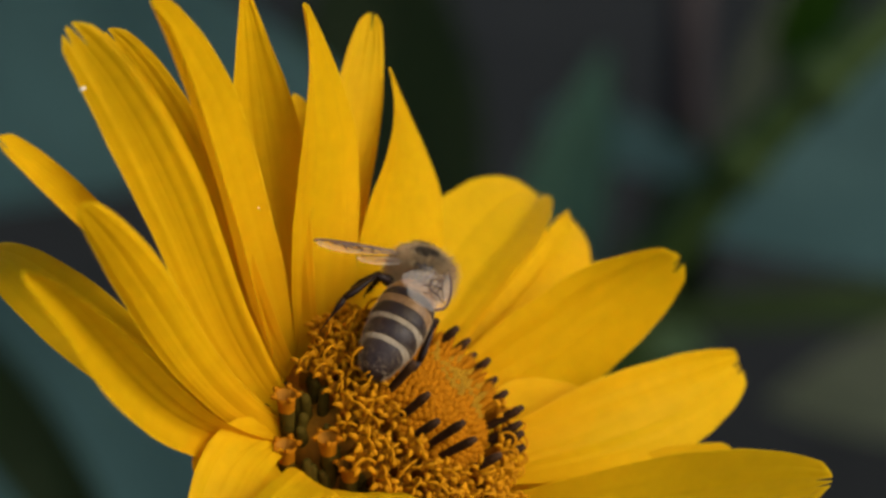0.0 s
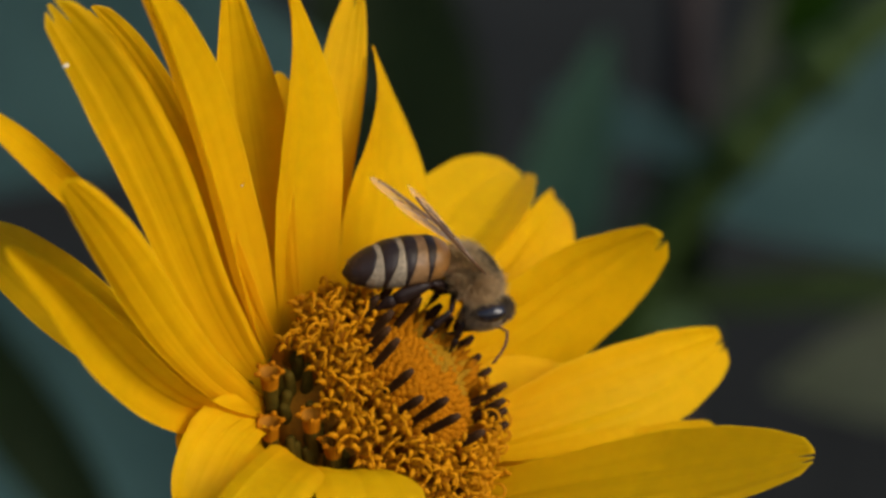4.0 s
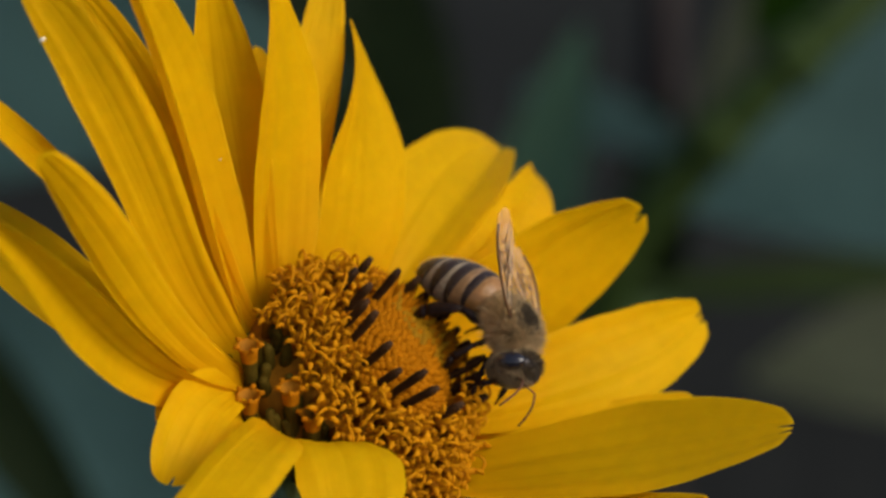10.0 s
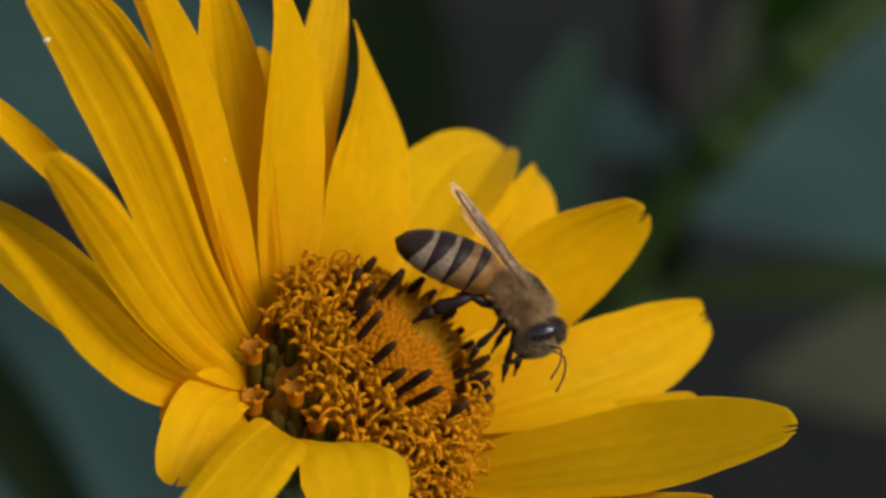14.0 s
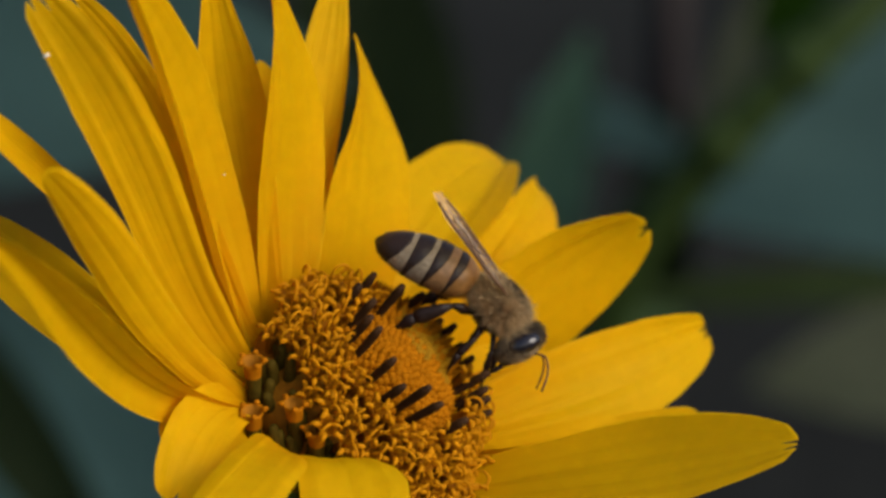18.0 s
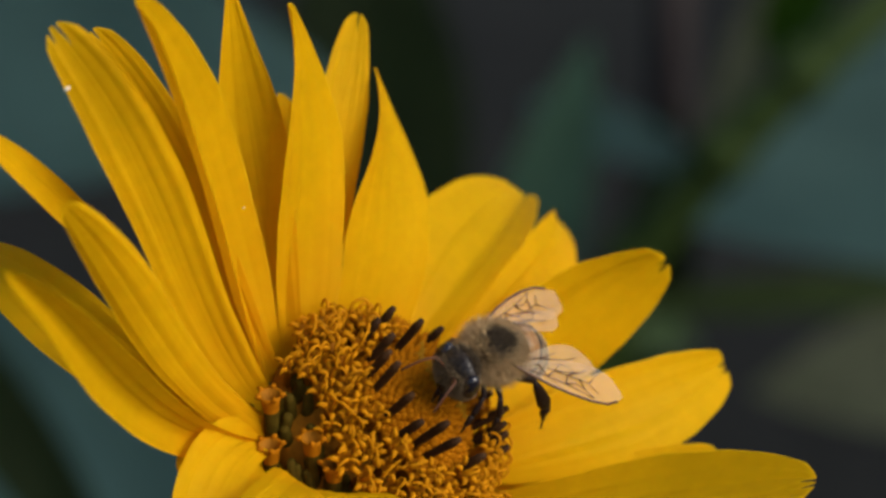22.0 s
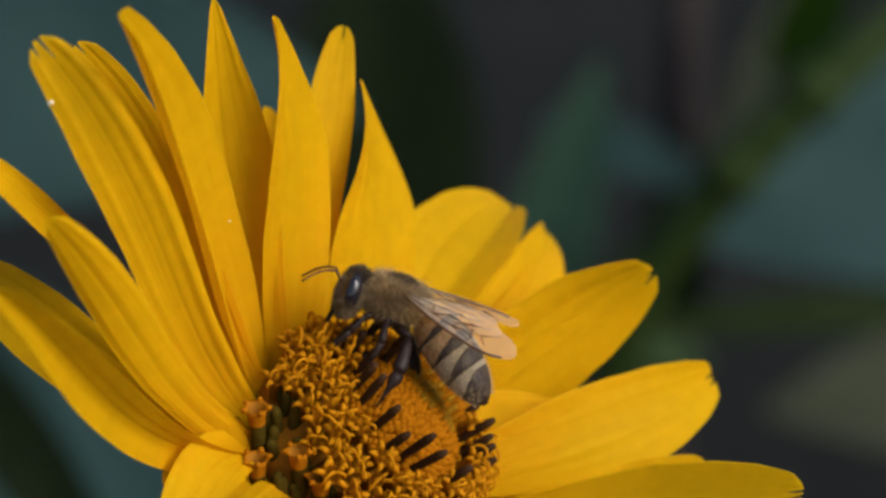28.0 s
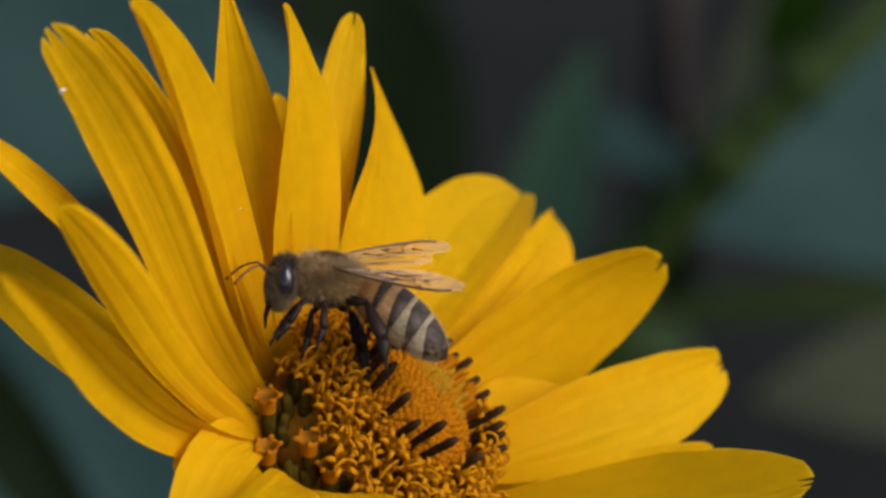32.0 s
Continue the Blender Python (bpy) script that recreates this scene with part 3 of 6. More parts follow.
def build_bee():
    parts = {}
    thorax = part("thorax", ellipsoid(0, 0, 0, 1.90, 1.72, 1.62), CHITIN, bee, "dark thorax covered with tan fur")
    part("thorax_fur", fur((0, 0, 0), (1.90, 1.72, 1.62), 22000, 0.78, 3, -0.35, 0.66, soft=0.25), HAIR, thorax, "tan fur")
    part("thorax_fuzz", fur((0, 0, 0), (1.90, 1.72, 1.62), 4500, 1.2, 23, -0.5, 0.55, soft=0.2), HAIR, thorax, "long pale hairs standing out of the fur")
    part("back_fur", fur((0, 0, 0), (1.90, 1.72, 1.62), 6000, 0.45, 13, 0.62, 1.0, soft=0.25), BACKHAIR, thorax, "dark brown fur on the back")
    part("breast_fur", fur((0, 0, 0), (1.88, 1.70, 1.62), 4500, 0.5, 4, -1, -0.2), HAIRDARK, thorax, "dark brown fur under the thorax")
    part("scutellum", ellipsoid(-1.5, 0, 0.95, 0.55, 0.9, 0.4), CHITIN, thorax)
    # head, turning at the neck
    bm = ellipsoid(0.95, 0, -0.35, 0.92, 1.90, 1.75, 0)
    head = part("head", bm, CHITIN, bee, "dark furry head")
    head.location = (2.1 * MM, 0, -0.2 * MM)
    part("head_fur", fur((0.95, 0, -0.35), (0.92, 1.85, 1.75), 6000, 0.36, 6, -1, 0.55, (0.3, 0, 0)), FACEHAIR, head, "tan fur of the face")
    part("crown_fur", fur((0.8, 0, 0.5), (0.7, 1.1, 0.9), 1300, 0.6, 7, 0, 1, (0.4, 0, 0)), BACKHAIR, head, "tan fur on the crown")
    for y in (-1, 1):
        bm = bmesh.new()
        blob(bm, scaled(0.98 * MM, y * 1.42 * MM, -0.15 * MM, 0.68 * MM, 0.66 * MM, 1.18 * MM, 0, 8, 0), 20, 16)
        part("compound_eye", bm, EYE, head, "glossy black compound eye")
        bm = bmesh.new()
        base = Vector((1.75, y * 0.35, 0.0))
        elbow = base + Vector((0.75, y * 0.75, 0.75))
        tip = elbow + Vector((1.9, y * 0.75, -1.5))
        tube(bm, [base * MM, (base * 0.5 + elbow * 0.5) * MM, elbow * MM], [0.08 * MM, 0.07 * MM, 0.07 * MM], 8)
        pts = [(elbow.lerp(tip, i / 9) + Vector((0, 0, 0.35 * math.sin(i / 9 * 3.1)))) * MM for i in range(10)]
        tube(bm, pts, [(0.072 + (0.012 if i % 2 else 0)) * MM for i in range(10)], 8)
        part("antenna", bm, ANTENNA, head, "elbowed dark antenna")
    bm = bmesh.new()
    blob(bm, scaled(1.55 * MM, 0, -1.6 * MM, 0.35 * MM, 0.55 * MM, 0.5 * MM))
    part("clypeus", bm, LEGMAT, head)
    bm = bmesh.new()
    tube(bm, [(1.6 * MM, 0, -1.9 * MM), (1.7 * MM, 0, -2.7 * MM), (1.6 * MM, 0, -3.5 * MM)], [0.22 * MM, 0.16 * MM, 0.06 * MM], 8)
    part("proboscis", bm, LEGMAT, head, "thin brown proboscis")
    # abdomen, turning at the waist: six overlapping rings
    bm = bmesh.new()
    tube(bm, [(0.5 * MM, 0, 0), (0.0, 0, 0), (-0.7 * MM, 0, 0.1 * MM)], [0.5 * MM, 0.42 * MM, 0.9 * MM], 14)
    abdomen = part("abdomen", bm, LEGMAT, bee, "striped amber and black abdomen")
    abdomen.location = (-2.0 * MM, 0, -0.15 * MM)

    def radius(x):
        return interp(x, [v * 1.06 for v in (0, 0.4, 1.0, 2.0, 3.2, 4.4, 5.5, 6.3, 6.9, 7.3)], (0.55, 1.25, 1.70, 1.90, 1.94, 1.83, 1.55, 1.17, 0.74, 0.12))

    def ring_strip(x0, x1, grow, taper, n=6, sides=40):
        """One ring of the abdomen; a dark band (taper > 0) is broad on the back, narrow underneath, with uneven edges."""
        bm = bmesh.new()
        rings = []
        for i in range(n + 1):
            ring = []
            for a in [2 * math.pi * j / sides for j in range(sides)]:
                low = min(1.0, max(0.0, 0.62 - 0.85 * math.sin(a)))
                uneven = 0.05 * noise.noise((math.cos(a) * 3, math.sin(a) * 3, x0 * 2)) if taper else 0
                b0 = x0 + (x1 - x0) * taper * low + uneven
                b1 = x1 + uneven * 0.6
                x = b0 + (b1 - b0) * i / n
                r = radius(x) + grow * math.sin(math.pi * (0.12 + 0.76 * i / n))
                ring.append(bm.verts.new((-x * MM, r * 1.03 * math.cos(a) * MM, (r * 0.90 * math.sin(a) - 0.010 * x * x) * MM)))
            rings.append(ring)
        for r0, r1 in zip(rings, rings[1:]):
            for j in range(sides):
                bm.faces.new((r0[j], r0[(j + 1) % sides], r1[(j + 1) % sides], r1[j]))
        bm.faces.new(rings[0][::-1])
        bm.faces.new(rings[-1])
        return bm

    bands = ((0.25, 1.95, AMBER, "amber abdomen ring"), (1.32, 1.95, BANDDARK, "dark band"), (1.95, 3.45, TAN, "tan abdomen ring"),
             (2.58, 3.45, BANDDARK, "dark band"), (3.45, 4.9, BANDPALE, "pale hair band"), (3.82, 4.9, BANDDARK, "dark band"),
             (4.9, 6.2, BANDPALE, "pale hair band"), (5.26, 7.3, BANDDARK, "black abdomen tip"))
    for i, (x0, x1, mat, words) in enumerate(bands):
        x0, x1 = x0 * 1.06, x1 * 1.06
        part("abdomen_ring", ring_strip(x0, x1, 0.06 if i % 2 else 0.0, (0.72 if i < 7 else 0.35) if i % 2 else 0.0, 14 if i == 7 else 8), mat, abdomen, words)
    bm = bmesh.new()
    rnd = random.Random(9)
    for i in range(5000):
        x = rnd.uniform(0.3, 7.3)
        a = rnd.uniform(0, 6.283)
        r = radius(x)
        p = Vector((-x, r * 1.03 * math.cos(a), r * 0.90 * math.sin(a) - 0.010 * x * x)) * MM
        d = Vector((-1.2, math.cos(a) * 0.7, math.sin(a) * 0.7)).normalized()
        s = d.cross(Vector((0.3, 0.5, 0.8))).normalized() * 0.000009
        ln = rnd.uniform(0.15, 0.40) * MM
        bm.faces.new((bm.verts.new(p + s), bm.verts.new(p - s), bm.verts.new(p + d * ln)))
    part("abdomen_hair", bm, FACEHAIR, abdomen, "short pale hairs")
    parts["head"], parts["abdomen"] = head, abdomen

    # wings: along -x when folded, hinge at the shoulder
    def wing(outline, veins, name, y, hinge, label):
        bm = bmesh.new()
        n = 16
        lo, hi = [], []
        for i in range(n + 1):
            s = i / n
            x = -outline[-1][0] * s
            a = interp(s * outline[-1][0], [o[0] for o in outline], [o[1] for o in outline])
            b = interp(s * outline[-1][0], [o[0] for o in outline], [o[2] for o in outline])
            col = []
            for j in range(7):
                v = j / 6
                yy = (a + (b - a) * v) * y
                col.append(bm.verts.new((x * MM, yy * MM, (0.10 * math.sin(s * 6 + v * 5) * s + 0.10 * math.sin(v * 9)) * MM)))
            lo.append(col)
        for c0, c1 in zip(lo, lo[1:]):
            for j in range(6):
                bm.faces.new((c0[j], c0[j + 1], c1[j + 1], c1[j]))
        w = part(name, bm, WING, bee, label)
        w.location = Vector(hinge) * MM
        for v in veins:
            vb = bmesh.new()
            tube(vb, [(-p[0] * MM, p[1] * y * MM, 0.05 * MM) for p in v], [(0.06 if q == 0 else 0.032) * MM for q in range(len(v))] if len(v) < 6 else 0.095 * MM, 5)
            part("vein", vb, VEIN, w)
        return w

    fore = ((0, 0.10, -0.25), (1, 0.35, -0.5), (3, 0.75, -1.1), (5, 0.95, -1.75), (7, 0.95, -2.1), (8.6, 0.65, -1.9), (9.4, 0.15, -1.35), (9.7, -0.25, -0.75))
    fveins = (((0, 0), (1, 0.3), (3, 0.7), (5, 0.9), (7, 0.9), (8.3, 0.7), (9.2, 0.2)), ((0, 0), (1.5, 0.05), (3.2, 0.1), (4.8, 0.2), (7.2, 0.6)),
              ((0, -0.1), (2.5, -0.7), (4.6, -1.3)), ((3.2, 0.1), (3.9, -0.6), (4.3, -1.2)), ((4.8, 0.2), (5.0, -0.6), (5.6, -1.0)),
              ((3.9, -0.6), (5.0, -0.6), (6.8, -0.5), (7.6, 0.1)), ((5.0, -0.6), (6.2, -1.2), (6.8, -1.7)), ((6.0, -0.6), (6.4, 0.1), (7.2, 0.6)), ((6.8, -0.5), (7.3, -1.1), (7.7, -1.6)),
              ((4.3, -1.2), (5.0, -1.3), (5.6, -1.0), (6.2, -1.2)), ((2.5, -0.7), (2.9, -0.2), (3.2, 0.1)), ((4.8, 0.2), (5.6, -0.1), (6.4, 0.1)))
    hind = ((0, 0.05, -0.2), (1.5, 0.3, -0.8), (3.5, 0.5, -1.6), (5, 0.45, -1.85), (6.2, 0.2, -1.5), (6.9, -0.2, -0.7))
    hveins = (((0, 0), (1.5, 0.2), (3.5, 0.4), (5.2, 0.3)), ((0, 0), (2.2, -0.4), (3.6, -1.0)), ((2.2, -0.4), (4.2, -0.5), (5.4, -0.9)))
    for y, s in ((1, "left"), (-1, "right")):
        parts["fore_" + s] = wing(fore, fveins, "forewing", y, (0.2, y * 1.55, 1.05), "translucent amber forewing")
        parts["hind_" + s] = wing(hind, hveins, "hindwing", y, (-0.6, y * 1.5, 0.85), "translucent amber hindwing")

    # legs
    def flatten(bm, p, q, thick):
        """Presses a limb flat sideways: the hind legs' broad paddles."""
        along = (q - p).normalized()
        out = (Vector((0, 1, 0)) - along * along.y).normalized()
        keep = 0.5 if thick > 1 else 0.8
        for v in bm.verts:
            off = (v.co - p * MM).dot(out)
            v.co -= out * off * (1 - keep)

    def leg(y, root, knee, ankle, foot, thick):
        bm = bmesh.new()
        r, k, a, f = (Vector((p[0], p[1] * y, p[2])) for p in (root, knee, ankle, foot))
        tube(bm, [r * MM, r.lerp(k, 0.5) * MM, k * MM], [0.26 * MM, 0.27 * MM * thick, 0.19 * MM], 8)
        o = part("leg", bm, LEGMAT, bee, "dark brown hairy leg")
        bm = bmesh.new()
        tube(bm, [k * MM, k.lerp(a, 0.3) * MM, k.lerp(a, 0.8) * MM, a * MM], [0.17 * MM, 0.27 * MM * thick, 0.38 * MM * thick, 0.27 * MM * thick], 8)
        flatten(bm, k, a, thick)
        part("tibia", bm, LEGMAT, o)
        bm = bmesh.new()
        m = a.lerp(f, 0.45)
        tube(bm, [a * MM, a.lerp(m, 0.4) * MM, m * MM, m.lerp(f, 0.4) * MM, f * MM], [0.25 * MM * thick, 0.34 * MM * thick, 0.22 * MM, 0.11 * MM, 0.07 * MM], 8)
        flatten(bm, a, f, thick)
        part("tarsus", bm, LEGMAT, o)
        hb = bmesh.new()
        rn = random.Random(int(thick * 10) + int(root[0] * 10))
        for i in range(160):
            p, q = rn.choice(((r, k), (k, a), (k, a), (a, f)))
            s = p.lerp(q, rn.random())
            d = Vector((rn.uniform(-1, 1), rn.uniform(-1, 1), rn.uniform(-1, 1))).normalized()
            side = d.cross(Vector((0.2, 0.9, 0.3))).normalized() * 0.014
            hb.faces.new((hb.verts.new((s + side) * MM), hb.verts.new((s - side) * MM), hb.verts.new((s + d * rn.uniform(0.35, 0.6)) * MM)))
        part("leg_hair", hb, LEGMAT, o)
        return o

    for y, s in ((1, "left"), (-1, "right")):
        parts["leg1_" + s] = leg(y, (1.1, 0.6, -1.3), (1.9, 1.6, -2.0), (2.6, 1.5, -3.3), (3.3, 1.3, -4.6), 0.75)
        parts["leg2_" + s] = leg(y, (0.1, 0.8, -1.5), (0.5, 2.2, -2.0), (0.5, 2.7, -3.6), (0.9, 2.6, -5.2), 0.85)
        parts["leg3_" + s] = leg(y, (-0.9, 0.8, -1.4), (-2.2, 2.6, -1.5), (-3.4, 3.4, -3.9), (-4.0, 3.2, -6.6), 1.5)
    return parts


BEE = build_bee()


# ---- plants behind ----
def leaf_mesh(length, width, bend, fold, seed, teeth=0.0):
    rnd = random.Random(seed)
    bm = bmesh.new()
    ns, nv = 26, 10
    rows = []
    ph = rnd.uniform(0, 6)
    for i in range(ns + 1):
        s = i / ns
        h = width * 0.5 * (math.sin(math.pi * min(1, s ** 0.75)) ** 0.85 if 0 < s < 1 else 0.0) + 0.0006
        h *= 1 + teeth * math.sin(s * 60)
        ang = bend * s
        x = length * (math.sin(ang) / bend if abs(bend) > 1e-3 else s)
        z = -length * ((1 - math.cos(ang)) / bend if abs(bend) > 1e-3 else 0)
        row = []
        for j in range(nv + 1):
            v = j / nv * 2 - 1
            row.append(bm.verts.new((x, h * v, z + fold * h * abs(v) + 0.04 * h * math.sin(s * 14 + ph + v * 2))))
        rows.append(row)
    for i in range(ns):
        for j in range(nv):
            bm.faces.new((rows[i][j], rows[i][j + 1], rows[i + 1][j + 1], rows[i + 1][j]))
    bmesh.ops.solidify(bm, geom=bm.faces[:], thickness=0.0006)
    return bm


def frame_from(base, tip, face):
    """Pose at base with x towards tip and z turned towards face."""
    x = (Vector(tip) - Vector(base)).normalized()
    z = Vector(face) - x * Vector(face).dot(x)
    z.normalize()
    y = z.cross(x)
    m = Matrix((x, y, z)).transposed().to_4x4()
    m.translation = Vector(base)
    return m


def plant(name, label, category, stem_points, stem_radius, stem_mat, leaves):
    """A garden plant: a stem from the soil and leaves of (base, tip, face, width, material, words)."""
    ob = tagged(new(name), label, category)
    foot = Vector(stem_points[0])
    ob.location = foot
    bm = bmesh.new()
    n = len(stem_points)
    tube(bm, [Vector(p) - foot for p in stem_points], [stem_radius * (1.15 - 0.4 * i / max(1, n - 1)) for i in range(n)], 10)
    part("stem", bm, stem_mat, ob)
    for i in range(1, n - 1):
        bm = bmesh.new()
        p = Vector(stem_points[i]) - foot
        d = (Vector(stem_points[i + 1]) - Vector(stem_points[i - 1])).normalized()
        tube(bm, [p - d * 0.006, p - d * 0.002, p + d * 0.002, p + d * 0.006], [stem_radius * 0.9, stem_radius * 1.08, stem_radius * 1.06, stem_radius * 0.9], 10)
        part("stem_node", bm, stem_mat, ob)
    for i, (base, tip, face, width, mat, words) in enumerate(leaves):
        ln = (Vector(tip) - Vector(base)).length
        lf = part("leaf", leaf_mesh(ln * 1.02, width, 0.35, 0.15, i + 7), mat, ob, words)
        lf.matrix_basis = Matrix.Translation(-foot) @ frame_from(base, tip, face) @ pose(0, 0, 0, 0, -8, 0)
    return ob


UP = (0.0, -0.75, 0.65)
plant("hosta_plant", "broad blue-green leaves of a garden plant behind the flower", "plant",
      [(-0.256, 0.798, 0.0), (-0.24, 0.77, 0.25), (-0.2283, 0.7186, 0.5259)], 0.0064, LEAFSHADED,
      [((-0.239, 0.7435, 0.5944), (-0.030, 0.7098, 0.5953), UP, 0.1050, LEAFBLUE, "broad blue-green leaf"),
       ((-0.1934, 0.6298, 0.5627), (-0.0334, 0.5408, 0.5051), UP, 0.0704, LEAFBLUE, "broad blue-green leaf"),
       ((-0.1272, 0.508, 0.6021), (-0.0691, 0.4519, 0.5416), UP, 0.0192, LEAFSHADED, "narrow dark green leaf")])
plant("garden_plant", "upright plant with pointed green leaves behind the flower", "plant",
      [(0.032, 0.766, 0.0), (0.03, 0.74, 0.3), (0.02, 0.6769, 0.5048)], 0.0048, LEAFSHADED,
      [((0.02, 0.6804, 0.5145), (0.0451, 0.6829, 0.6148), UP, 0.0288, LEAFGREEN, "pointed green leaf"),
       ((0.0295, 0.738, 0.5793), (0.09, 0.7301, 0.5576), UP, 0.0176, LEAFBLUE, "small blue-green leaf"),
       # this leaf's shade is in its material, nothing shades it
       ((-0.0193, 0.9803, 0.4029), (-0.0351, 1.1256, 0.5682), UP, 0.0800, LEAFSHADED, "green leaf coloured dark for shade"),
       ((0.0066, 0.6846, 0.5514), (0.0346, 0.6846, 0.5594), UP, 0.0200, LEAFMOSS, "small moss-green leaf"),
       ((0.0431, 0.6756, 0.5385), (0.0791, 0.6756, 0.5225), UP, 0.0190, LEAFMOSS, "small moss-green leaf")])
plant("dry_stem", "thick dry mauve-brown plant stem behind the flower", "plant stem",
      [(0.160, 0.926, 0.0), (0.0777, 0.8838, 0.4184), (0.0825, 0.8556, 0.528), (0.0865, 0.8796, 0.594), (0.0911, 0.9531, 0.7024)], 0.0099, TWIG,
      # leaf darkened by its colour to stand for shade
      [((0.0675, 0.7951, 0.4554), (0.0816, 0.7979, 0.5567), UP, 0.0288, LEAFSHADED, "green leaf coloured dark for shade")])
plant("shrub", "shrub with dark diagonal stems and broad blue-green leaves", "shrub",
      [(0.064, 0.638, 0.0), (0.0322, 0.5484, 0.5261), (0.0506, 0.5563, 0.5947), (0.0726, 0.5501, 0.6244), (0.0926, 0.557, 0.6433), (0.1314, 0.5683, 0.6743)], 0.0075, STEMGREEN,
      [((0.223, 0.7054, 0.5832), (0.0705, 0.6515, 0.5755), UP, 0.0860, LEAFBLUE, "broad blue-green leaf"),
       ((0.0501, 0.5665, 0.5759), (0.1728, 0.5988, 0.5709), UP, 0.0104, STEMGREEN, "narrow dark green leaf"),
       ((0.2616, 0.903, 0.4243), (0.120, 0.8574, 0.4335), UP, 0.0640, PALELEAF, "pale olive leaf"),
       ((0.0957, 0.6501, 0.6185), (0.1124, 0.6337, 0.667), UP, 0.0176, LEAFBRIGHT, "fresh green leaf"),
       ((0.0808, 0.6723, 0.5859), (0.1058, 0.694, 0.6453), UP, 0.0112, PALELEAF, "narrow pale olive leaf")])


